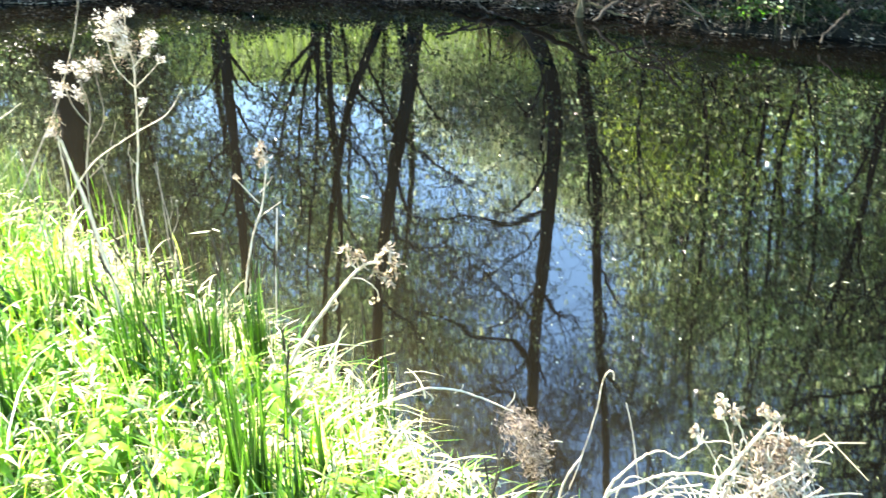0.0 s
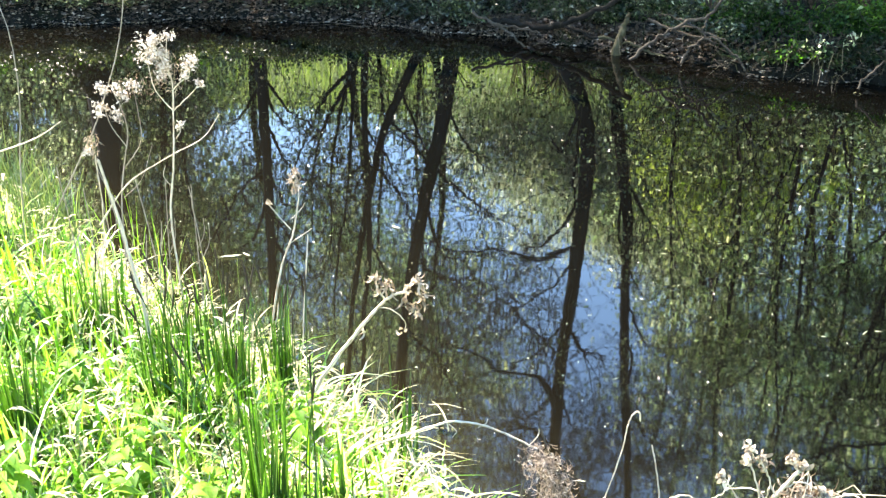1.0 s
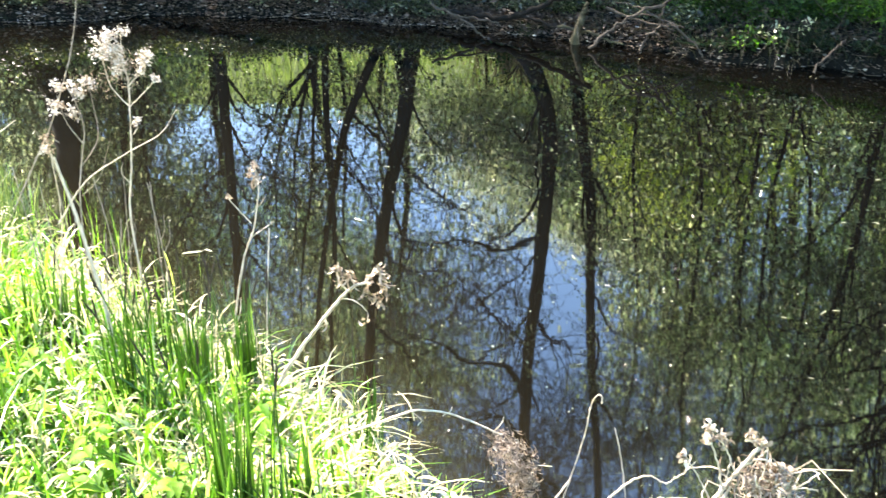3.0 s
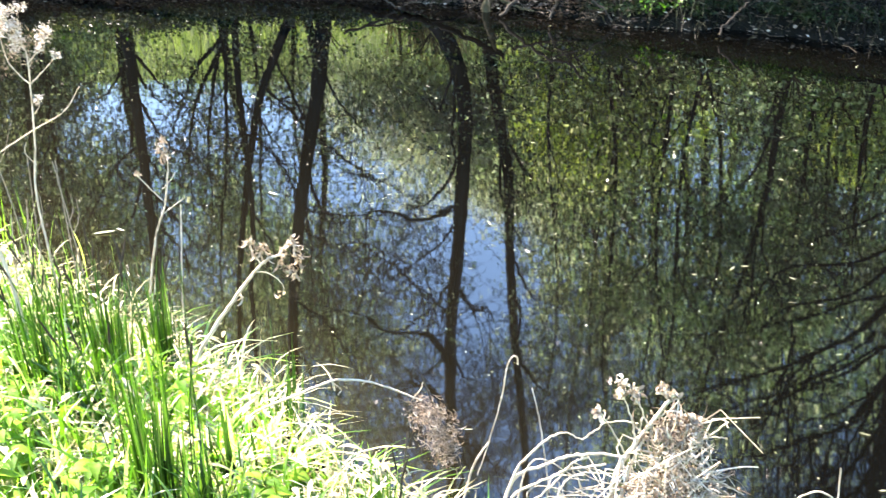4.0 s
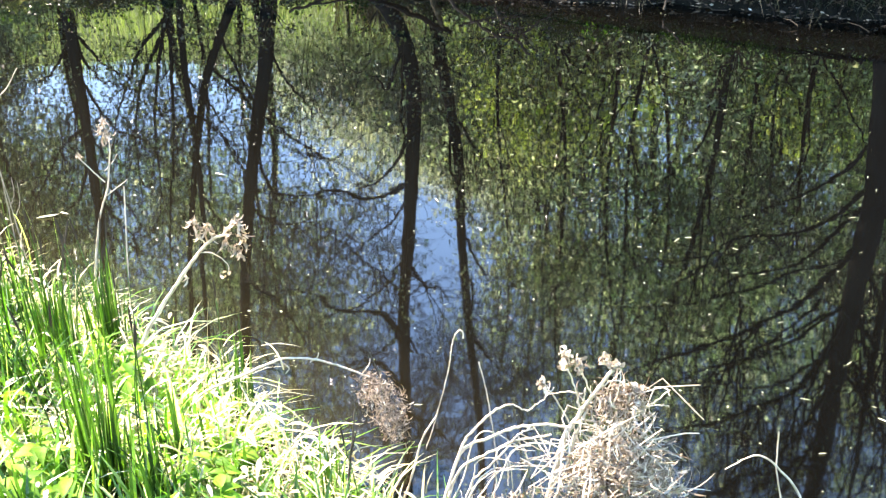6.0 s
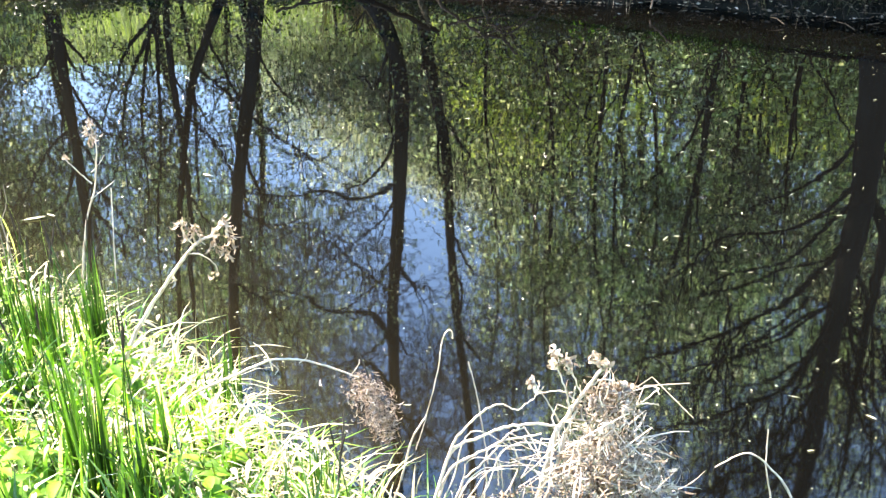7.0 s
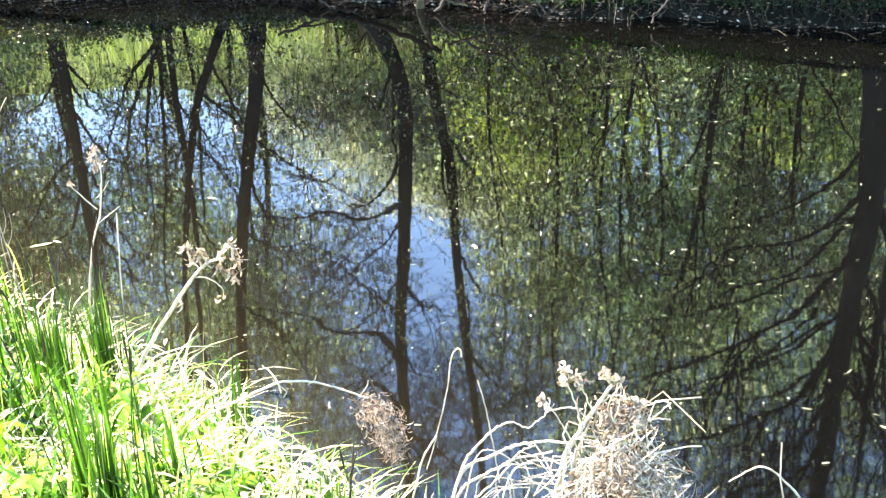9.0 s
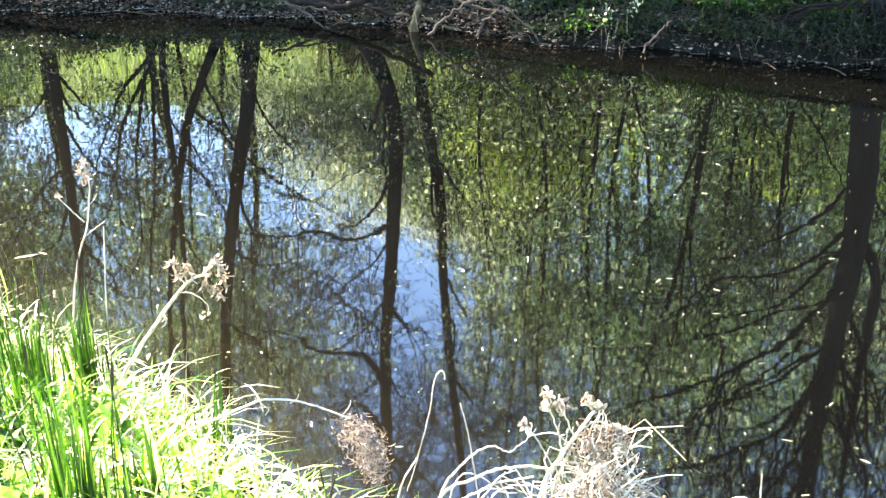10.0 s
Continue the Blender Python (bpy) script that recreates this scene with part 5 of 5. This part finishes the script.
def sedge(x, y, n, h, spikes):
    z = float(land(x, y))
    ob = thing("sedge_clump", (x, y, z), "dark green upright sedge with blackish flower spikes", "sedge", "sedges on the near bank")
    root = np.stack([rng.normal(x, 0.034, n), rng.normal(y, 0.03, n), np.full(n, z - 0.02)], 1)
    a = np.arctan2(root[:, 1] - y, root[:, 0] - x)
    part("tuft", blades(root, h * rng.uniform(0.6, 1.15, n), rng.uniform(0.01, 0.13, n), rng.uniform(0.005, 0.0095, n), a + rng.normal(0, 0.9, n), twist=0.9), M_SEDGE, ob, kind="stuff")
    for i in range(spikes):
        p = np.array([x, y, z]) + rng.normal(0, 0.06, 3) * (1, 1, 0)
        lean = rng.normal(0, 0.05, 3) * (1, 1, 0)
        hh = h * rng.uniform(0.8, 1.15)
        st = part("stalk", stem([p, p + lean * 0.4 + (0, 0, hh * 0.6), p + lean + (0, 0, hh)], 0.002, 0.0015, 5, 4), M_SEDGE, ob)
        e = p + lean + (0, 0, hh)
        q = lean * 0.3 + np.array([0, 0, 0.07])
        part("spike", tubes(np.array([[e - q * 0.1, e + q * 0.15, e + q * 0.6, e + q]]), np.array([[0.0014, 0.003, 0.0027, 0.001]]), 6), M_SPIKE, st)


for x, y, n, h, k in ((-0.82, 1.98, 52, 0.5, 6), (-1.16, 2.62, 55, 0.4, 12), (-1.34, 2.52, 45, 0.38, 9), (-1.05, 2.75, 45, 0.36, 7), (-1.42, 2.9, 45, 0.34, 4), (-0.62, 2.5, 22, 0.3, 2), (-1.75, 2.9, 50, 0.34, 1), (-1.6, 2.2, 60, 0.34, 0), (-0.3, 2.05, 18, 0.24, 2)):
    sedge(x, y, n, h, k)

# ---- near bank: dead stalks ----
D = "dead stalks on the near bank"


def stalk(name, lines, label, mat=M_STALK):
    ob = thing(name, lines[0][0][0], label, "dead stalk", D)
    for i, (pts, r0, r1) in enumerate(lines):
        part("stem" if i == 0 else "side_stem", stem(pts, r0 * 0.75, r1 * 0.8, 7, 8, max(0.0005, r0 * 0.08)), mat, ob)
    return ob


def side_stems(ob, lines):
    for pts, r0, r1 in lines:
        part("side_stem", stem(pts, r0 * 0.6, r1 * 0.75, 7, 6, 0.0011), M_STALK, ob)


def withered(ob, name, centre, radii, n, length, width, mat, label="", wind=2.2, droop=0.6):
    part(name, curls(ball(centre, radii, n), length, width, wind, droop), mat, ob, label, "stuff")


def fluff(ob, centre, size, n, label):
    """A soft seed head: a few puffs of fine hairs with dry bracts between."""
    size, n = size * 0.85, int(n * 0.7)
    puffs = [np.array(centre) + rng.normal(0, size * 0.55, 3) * (1, 0.7, 1) for i in range(4)]
    hair = np.concatenate([rng.normal(p, size * rng.uniform(0.2, 0.42), (int(n * 1.1), 3)) for p in puffs])
    flakes = np.concatenate([rng.normal(p, size * 0.34, (max(n // 6, 5), 3)) for p in puffs])
    part("seed_head", join(curls(hair[::2], 0.009, 0.0013, 2.6, 0.5), curls(flakes, 0.015, 0.0065, 3.4, 0.8)), M_FLUFF, ob, label, "stuff")
    part("bract_cluster", curls(ball(centre, (size * 0.9, size * 0.7, size), n // 3), 0.018, 0.003, 4.0, 1.0), M_DRIED, ob, "dry grey-brown bracts", "stuff")


def hung(ob, name, centre, n, length=0.035, width=0.008, mat=None, label="", wind=2.2, droop=4.5):
    """A few curled dead leaves hanging from one point."""
    part(name, curls(ball(centre, (0.01, 0.01, 0.012), n), length, width, wind, droop), mat or M_CURL, ob, label, "stuff")


# seed-headed tall stalk
f = stalk("dead_thistle", [([(-1.57, 3.2, 0.1), (-1.58, 3.2, 0.35), (-1.58, 3.2, 0.53), (-1.55, 3.2, 0.7), (-1.53, 3.2, 0.87), (-1.52, 3.2, 1.0), (-1.54, 3.2, 1.05), (-1.57, 3.2, 1.13)], 0.0055, 0.002),
                           ([(-1.525, 3.2, 0.9), (-1.48, 3.2, 0.94), (-1.44, 3.2, 0.98), (-1.43, 3.2, 1.0)], 0.0028, 0.0015), ([(-1.53, 3.2, 0.9), (-1.58, 3.21, 0.95), (-1.6, 3.22, 0.99), (-1.61, 3.22, 1.08)], 0.0028, 0.0015),
                           ([(-1.52, 3.2, 0.97), (-1.49, 3.2, 1.0), (-1.46, 3.2, 1.02), (-1.45, 3.2, 1.07)], 0.0028, 0.0015), ([(-1.53, 3.2, 1.02), (-1.53, 3.2, 1.08), (-1.52, 3.2, 1.15)], 0.0025, 0.0012), ([(-1.53, 3.2, 0.8), (-1.51, 3.2, 0.83), (-1.515, 3.2, 0.86)], 0.0022, 0.0012), ([(-1.56, 3.2, 0.62), (-1.59, 3.2, 0.66), (-1.58, 3.2, 0.7)], 0.002, 0.001)],
          "tall dead thistle stalk with white fluffy seed heads")
for c, size, n in (((-1.57, 3.2, 1.13), 0.036, 150), ((-1.52, 3.2, 1.15), 0.022, 60), ((-1.6, 3.21, 1.085), 0.032, 130), ((-1.545, 3.2, 1.095), 0.028, 100), ((-1.54, 3.2, 1.05), 0.026, 80), ((-1.57, 3.21, 1.02), 0.026, 80), ((-1.45, 3.2, 1.075), 0.028, 90), ((-1.47, 3.2, 1.04), 0.024, 70), ((-1.43, 3.2, 1.0), 0.016, 36), ((-1.515, 3.2, 0.85), 0.013, 26)):
    fluff(f, c, size, n, "white fluffy seed head")
g = stalk("dead_thistle", [([(-1.86, 3.35, 0.2), (-1.84, 3.35, 0.48), (-1.81, 3.35, 0.63), (-1.78, 3.35, 0.75), (-1.79, 3.35, 0.84), (-1.82, 3.35, 0.92)], 0.0042, 0.002), ([(-1.81, 3.35, 0.62), (-1.76, 3.35, 0.68), (-1.73, 3.35, 0.74), (-1.73, 3.35, 0.84), (-1.74, 3.35, 0.94)], 0.0026, 0.0013), ([(-1.79, 3.35, 0.7), (-1.84, 3.35, 0.78), (-1.86, 3.35, 0.88)], 0.0026, 0.0013), ([(-1.84, 3.35, 0.45), (-1.9, 3.35, 0.56), (-1.93, 3.35, 0.68)], 0.0022, 0.001), ([(-1.83, 3.35, 0.5), (-1.75, 3.35, 0.58), (-1.69, 3.35, 0.72)], 0.002, 0.001)],
          "thin grey dead stalk with frayed seed heads", M_GREYSTEM)
for c, size, n in (((-1.83, 3.33, 0.92), 0.026, 70), ((-1.85, 3.33, 0.85), 0.03, 90), ((-1.77, 3.33, 0.91), 0.032, 90), ((-1.73, 3.33, 0.94), 0.026, 60), ((-1.79, 3.33, 0.82), 0.028, 60), ((-1.93, 3.34, 0.68), 0.02, 36)):
    fluff(g, c, size, n, "frayed greyish seed head")
withered(g, "frayed_leaves", (-1.7, 3.32, 0.93), (0.11, 0.05, 0.06), 130, 0.018, 0.0016, M_DRIED, "frayed grey seed down", 3.0, 0.8)
withered(f, "frayed_leaves", (-1.53, 3.2, 1.03), (0.07, 0.04, 0.08), 220, 0.018, 0.002, M_DRIED, "dry grey-brown bracts", 3.0, 0.8)
for i in range(11):
    x, y = rng.uniform(-1.95, -1.45), rng.uniform(3.1, 3.4)
    h, lean = rng.uniform(0.35, 0.62), rng.normal(0, 0.07)
    stalk("dead_stalk", [([(x, y, 0.08), (x + lean * 0.5, y, 0.08 + h * 0.6), (x + lean, y, 0.08 + h)], 0.003, 0.0016), ([(x + lean * 0.4, y, 0.08 + h * 0.5), (x + lean * 0.4 + 0.03, y, 0.08 + h * 0.62), (x + lean * 0.4 + 0.035, y, 0.08 + h * 0.75)], 0.002, 0.001)], "thin brownish dead stem at the water's edge", M_GREYSTEM)
stalk("dead_reed", [([(-1.9, 3.28, 0.42), (-1.78, 3.3, 0.58), (-1.6, 3.3, 0.7), (-1.48, 3.3, 0.77), (-1.41, 3.3, 0.86)], 0.0042, 0.0014)], "pale reed stalk leaning across the thistle")
stalk("cane", [([(-1.5, 2.8, 0.1), (-1.52, 2.8, 0.4), (-1.54, 2.8, 0.54), (-1.56, 2.8, 0.68), (-1.6, 2.8, 0.87)], 0.0085, 0.005)], "thick whitish dead cane leaning on the bank")
c = stalk("dead_thistle", [([(-1.75, 2.9, 0.2), (-1.66, 2.88, 0.6), (-1.64, 2.86, 0.86)], 0.003, 0.002)], "thin dead stalk with small grey tuft")
withered(c, "seed_head", (-1.645, 2.86, 0.9), (0.02, 0.02, 0.045), 60, 0.022, 0.0028, M_DRIED, "grey tuft", 3.0, 2.0)
stalk("tall_reed", [([(-2.3, 3.4, 0.2), (-2.25, 3.4, 0.6), (-2.21, 3.4, 0.82), (-2.2, 3.4, 1.05), (-2.23, 3.4, 1.2), (-2.28, 3.4, 1.3)], 0.004, 0.0015)], "tall thin dry reed bending over", M_GREYSTEM)
stalk("tall_reed", [([(-2.3, 3.6, 0.25), (-2.13, 3.6, 0.53), (-2.03, 3.6, 0.7), (-1.91, 3.6, 0.97), (-1.85, 3.6, 1.2), (-1.83, 3.6, 1.4)], 0.004, 0.002)], "tall thin dry reed leaning over water", M_GREYSTEM)
stalk("dead_reed", [([(-2.6, 3.3, 0.4), (-2.4, 3.3, 0.61), (-2.26, 3.3, 0.67), (-2.11, 3.3, 0.73), (-2.0, 3.3, 0.8)], 0.0065, 0.002)], "pale flattened reed leaf sticking out")
# slim branching stalk at the water's edge
a = stalk("dead_thistle", [([(-1.24, 3.13, 0.05), (-1.2, 3.13, 0.25), (-1.16, 3.13, 0.41), (-1.12, 3.13, 0.51), (-1.1, 3.13, 0.6), (-1.09, 3.13, 0.67), (-1.1, 3.13, 0.75)], 0.005, 0.002),
                           ([(-1.125, 3.13, 0.53), (-1.16, 3.13, 0.57), (-1.2, 3.13, 0.62)], 0.0028, 0.002), ([(-1.13, 3.13, 0.48), (-1.09, 3.13, 0.51), (-1.05, 3.13, 0.54)], 0.0025, 0.001), ([(-1.12, 3.13, 0.57), (-1.09, 3.13, 0.6), (-1.07, 3.13, 0.63)], 0.002, 0.001), ([(-1.235, 3.13, 0.1), (-1.2, 3.13, 0.18), (-1.19, 3.13, 0.24)], 0.004, 0.002)],
          "slim pale dead stalk with drooping withered top")
for q, n in (((-1.1, 3.13, 0.745), 10), ((-1.11, 3.13, 0.72), 9), ((-1.09, 3.13, 0.71), 9), ((-1.1, 3.13, 0.68), 8)):
    withered(a, "withered_head", q, (0.013, 0.012, 0.022), 2 * n, 0.026, 0.0045, M_DRIED, "drooping withered head", 3.0, 3.0)
hung(a, "withered_tip", (-1.195, 3.13, 0.63), 6, 0.022, 0.005, M_DRIED)
stalk("dead_reed", [([(-1.14, 3.2, 0.0), (-1.11, 3.2, 0.3), (-1.09, 3.2, 0.48)], 0.0032, 0.0025)], "straight thin greenish-grey reed in the water")
# thick stalk leaning out with a nodding head
t = stalk("dead_thistle", [([(-0.97, 2.53, 0.1), (-0.87, 2.53, 0.32), (-0.81, 2.53, 0.42), (-0.74, 2.53, 0.52), (-0.68, 2.53, 0.6), (-0.64, 2.53, 0.64), (-0.6, 2.53, 0.655)], 0.0095, 0.004), ([(-0.66, 2.53, 0.625), (-0.68, 2.53, 0.66), (-0.685, 2.53, 0.7)], 0.003, 0.0015), ([(-0.61, 2.53, 0.65), (-0.59, 2.53, 0.68), (-0.57, 2.53, 0.7), (-0.56, 2.53, 0.68)], 0.0035, 0.0015), ([(-0.68, 2.53, 0.6), (-0.64, 2.53, 0.595), (-0.605, 2.53, 0.56), (-0.61, 2.53, 0.53)], 0.0022, 0.001)],
          "thick white dead stalk leaning over the water")
for q, n in (((-0.683, 2.53, 0.7), 6), ((-0.675, 2.53, 0.67), 6), ((-0.655, 2.53, 0.68), 7), ((-0.64, 2.53, 0.665), 6), ((-0.57, 2.53, 0.7), 8), ((-0.56, 2.53, 0.67), 7), ((-0.56, 2.53, 0.645), 6), ((-0.6, 2.53, 0.665), 7), ((-0.6, 2.53, 0.635), 6), ((-0.58, 2.53, 0.615), 7), ((-0.57, 2.53, 0.6), 6)):
    withered(t, "withered_leaf", q, (0.012, 0.01, 0.016), 2 * n, 0.03, 0.0055, M_DRIED, "", 3.6, 3.0)
hung(t, "withered_leaf", (-0.61, 2.53, 0.535), 3, 0.025, 0.01, M_DRIED)
hung(t, "withered_leaf", (-0.73, 2.53, 0.52), 4, 0.03, 0.008)
# arching stalk with a shaggy brown head
h = stalk("dead_thistle", [([(-0.76, 2.4, 0.12), (-0.69, 2.4, 0.22), (-0.56, 2.4, 0.29), (-0.5, 2.4, 0.32), (-0.45, 2.4, 0.34), (-0.38, 2.4, 0.34), (-0.31, 2.4, 0.32), (-0.22, 2.4, 0.28)], 0.006, 0.003),
                           ([(-0.38, 2.4, 0.33), (-0.36, 2.4, 0.345), (-0.355, 2.4, 0.36)], 0.002, 0.001), ([(-0.46, 2.4, 0.33), (-0.44, 2.4, 0.31), (-0.45, 2.4, 0.29)], 0.002, 0.001), ([(-0.24, 2.4, 0.29), (-0.22, 2.4, 0.32), (-0.215, 2.4, 0.34)], 0.002, 0.001)],
          "arching pale stalk with a shaggy brown withered head")
for q, radii, n, mat in (((-0.21, 2.4, 0.25), (0.06, 0.05, 0.05), 230, M_BROWN), ((-0.17, 2.4, 0.18), (0.055, 0.045, 0.08), 320, M_BROWN), ((-0.15, 2.4, 0.12), (0.045, 0.04, 0.08), 190, M_DRIED), ((-0.19, 2.38, 0.2), (0.06, 0.04, 0.09), 90, M_CURL)):
    withered(h, "shaggy_head", q, radii, n, 0.034, 0.0021, mat, "shaggy brown withered head", 4.6, 1.6)
stalk("dead_stick", [([(-0.1, 2.42, -0.02), (-0.16, 2.42, 0.17), (-0.22, 2.42, 0.35)], 0.0045, 0.0035)], "short brown broken stick at the edge", M_DEAD)
stalk("dead_stick", [([(-0.26, 2.05, 0.05), (-0.245, 2.05, 0.24), (-0.22, 2.05, 0.44)], 0.0045, 0.0035)], "short brown broken stick at the edge", M_DEAD)
stalk("hooked_reed", [([(-0.13, 2.19, 0.0), (-0.1, 2.19, 0.1), (-0.07, 2.19, 0.23), (-0.03, 2.19, 0.31)], 0.0042, 0.0025), ([(-0.06, 2.19, 0.2), (-0.03, 2.19, 0.31), (0.0, 2.19, 0.45), (0.01, 2.19, 0.53), (0.02, 2.19, 0.562), (0.034, 2.19, 0.568), (0.038, 2.19, 0.545)], 0.0014, 0.0024)], "thin dry reed with a hooked tip")
stalk("dead_reed", [([(0.14, 2.37, -0.02), (0.12, 2.37, 0.13), (0.1, 2.37, 0.26), (0.08, 2.37, 0.35)], 0.0028, 0.0022)], "short thin pale reed in the water")
stalk("bent_reed", [([(0.92, 1.95, 0.05), (0.84, 1.95, 0.25), (0.78, 1.95, 0.335), (0.72, 1.95, 0.38), (0.65, 1.95, 0.34)], 0.005, 0.0015), ([(0.8, 1.95, 0.22), (0.77, 1.95, 0.34), (0.76, 1.95, 0.45)], 0.0028, 0.0015)], "pale bent reed rising from the water")

# the tangled heap of dead stalks
b = stalk("dead_plant", [([(0.22, 2.03, 0.05), (0.26, 2.05, 0.21), (0.28, 2.05, 0.34), (0.31, 2.05, 0.41), (0.34, 2.05, 0.47), (0.39, 2.05, 0.56)], 0.0125, 0.0045), ([(0.24, 2.02, 0.08), (0.285, 2.04, 0.24), (0.31, 2.04, 0.37), (0.335, 2.05, 0.44)], 0.008, 0.004)],
          "tangled heap of whitish dead stalks and leaves")
# stems arching over from one side
side_stems(b, [([(-0.03, 2.02, 0.1), (0.03, 2.05, 0.31), (0.06, 2.05, 0.37), (0.11, 2.05, 0.43), (0.15, 2.05, 0.45), (0.19, 2.05, 0.43)], 0.0065, 0.002), ([(-0.03, 2.0, 0.12), (0.03, 2.05, 0.3), (0.1, 2.05, 0.35), (0.16, 2.05, 0.38), (0.23, 2.05, 0.39), (0.29, 2.05, 0.385)], 0.0075, 0.004), ([(-0.02, 2.0, 0.12), (0.03, 2.05, 0.25), (0.1, 2.05, 0.3), (0.16, 2.05, 0.34), (0.25, 2.05, 0.36)], 0.0065, 0.0035), ([(0.02, 2.0, 0.1), (0.06, 2.05, 0.21), (0.1, 2.05, 0.26), (0.14, 2.05, 0.31), (0.17, 2.05, 0.36), (0.21, 2.05, 0.38)], 0.005, 0.0025)])
# upright forks
side_stems(b, [([(0.315, 2.05, 0.44), (0.3, 2.05, 0.5), (0.27, 2.05, 0.59), (0.258, 2.05, 0.595)], 0.0042, 0.002), ([(0.34, 2.05, 0.48), (0.32, 2.05, 0.53), (0.3, 2.05, 0.59)], 0.0038, 0.002), ([(0.295, 2.05, 0.39), (0.26, 2.05, 0.46), (0.23, 2.05, 0.51)], 0.0036, 0.0016), ([(0.19, 2.05, 0.43), (0.21, 2.05, 0.45), (0.23, 2.05, 0.47), (0.25, 2.05, 0.5)], 0.0026, 0.0014), ([(0.335, 2.05, 0.465), (0.37, 2.05, 0.51), (0.4, 2.05, 0.52), (0.43, 2.05, 0.505)], 0.0036, 0.0018)])
# thin bent ends
side_stems(b, [([(0.35, 2.02, 0.35), (0.43, 2.05, 0.41), (0.48, 2.05, 0.45), (0.525, 2.05, 0.495)], 0.0042, 0.002), ([(0.47, 2.05, 0.4), (0.495, 2.05, 0.36), (0.51, 2.05, 0.32), (0.498, 2.05, 0.3)], 0.0026, 0.0014), ([(0.46, 2.03, 0.22), (0.5, 2.05, 0.27), (0.525, 2.05, 0.29), (0.55, 2.05, 0.275), (0.545, 2.05, 0.22)], 0.0026, 0.0014), ([(0.4, 2.03, 0.3), (0.45, 2.05, 0.31), (0.51, 2.05, 0.312), (0.57, 2.05, 0.29)], 0.0026, 0.0012), ([(0.15, 2.05, 0.2), (0.148, 2.05, 0.25), (0.14, 2.05, 0.3)], 0.0035, 0.0025)])
for q, n in (((0.274, 2.05, 0.59), 7), ((0.27, 2.05, 0.562), 7), ((0.3, 2.05, 0.58), 7), ((0.31, 2.05, 0.555), 7), ((0.368, 2.05, 0.582), 8), ((0.388, 2.05, 0.562), 7), ((0.225, 2.05, 0.51), 8), ((0.44, 2.05, 0.505), 9), ((0.455, 2.05, 0.49), 8)):
    withered(b, "withered_head", q, (0.013, 0.01, 0.016), n + 9, 0.021, 0.0095, M_CURL, "curled pale withered head", 4.6, 0.5)
# the brown leaves also paint in the dark of the heap's shaded gaps
for centre, radii, n, length, mat in (((0.4, 2.05, 0.465), (0.075, 0.05, 0.045), 190, 0.045, M_BROWN), ((0.43, 2.04, 0.48), (0.05, 0.04, 0.03), 90, 0.04, M_CURL), ((0.41, 2.04, 0.42), (0.085, 0.06, 0.075), 95, 0.06, M_CURL), ((0.45, 2.03, 0.37), (0.06, 0.06, 0.06), 70, 0.06, M_CURL), ((0.42, 2.0, 0.29), (0.16, 0.09, 0.09), 330, 0.075, M_CURL), ((0.46, 2.0, 0.24), (0.14, 0.1, 0.08), 260, 0.08, M_CURL),
                                      ((0.4, 1.96, 0.16), (0.22, 0.12, 0.1), 480, 0.08, M_CURL), ((0.41, 1.98, 0.27), (0.15, 0.08, 0.13), 330, 0.065, M_BROWN), ((0.14, 1.98, 0.16), (0.12, 0.08, 0.07), 220, 0.07, M_CURL)):
    withered(b, "crumpled_leaves", centre, radii, n // 2, length * 0.5, 0.0068, mat, "crumpled pale dead leaves" if mat is M_CURL else "crumpled brown dead leaves", 3.6, 0.8)
    withered(b, "tangle", centre, radii, int(n * 0.7), length * 1.1, 0.0034, mat, "matted pale dead leaves" if mat is M_CURL else "matted brown dead leaves", 3.2, 0.4)
# more thin stems bowing over beside the thick ones, and forked twiglets on top
for i in range(9):
    x0, x1, z1 = rng.uniform(-0.04, 0.12), rng.uniform(0.16, 0.32), rng.uniform(0.27, 0.4)
    y0 = rng.uniform(1.97, 2.06)
    side_stems(b, [([(x0, y0, 0.08), (x0 + rng.uniform(0.02, 0.08), y0, z1 * rng.uniform(0.5, 0.7)), (x0 * 0.5 + x1 * 0.5, y0 + 0.01, z1 * rng.uniform(0.85, 1.05)), (x1, y0 + 0.02, z1 * rng.uniform(0.8, 1.05))], rng.uniform(0.0028, 0.0046), 0.0015)])
for i in range(13):
    p = np.array([rng.uniform(0.3, 0.45), 2.05 + rng.normal(0, 0.02), rng.uniform(0.36, 0.5)])
    d = rng.normal(0, 1, 3) * (0.05, 0.02, 0.035) + (0.02, 0, 0.02)
    side_stems(b, [([p, p + d * 0.5 + rng.normal(0, 0.008, 3), p + d, p + d * 1.3 + rng.normal(0, 0.014, 3)], 0.0028, 0.0014)])
k = 150
s0 = ball((0.38, 2.02, 0.28), (0.15, 0.08, 0.12), k)
d = rng.normal(0, 1, (k, 3)) * (0.07, 0.03, 0.055)
c2 = rng.normal(0, 0.028, (k, 3))
part("brushwood", tubes(np.stack([s0, s0 + d * 0.35 + c2, s0 + d * 0.7 + c2 * 1.4, s0 + d], 1), np.tile([0.0016, 0.0016, 0.0014, 0.0009], (k, 1)), 5), M_STALK, b, kind="stuff")
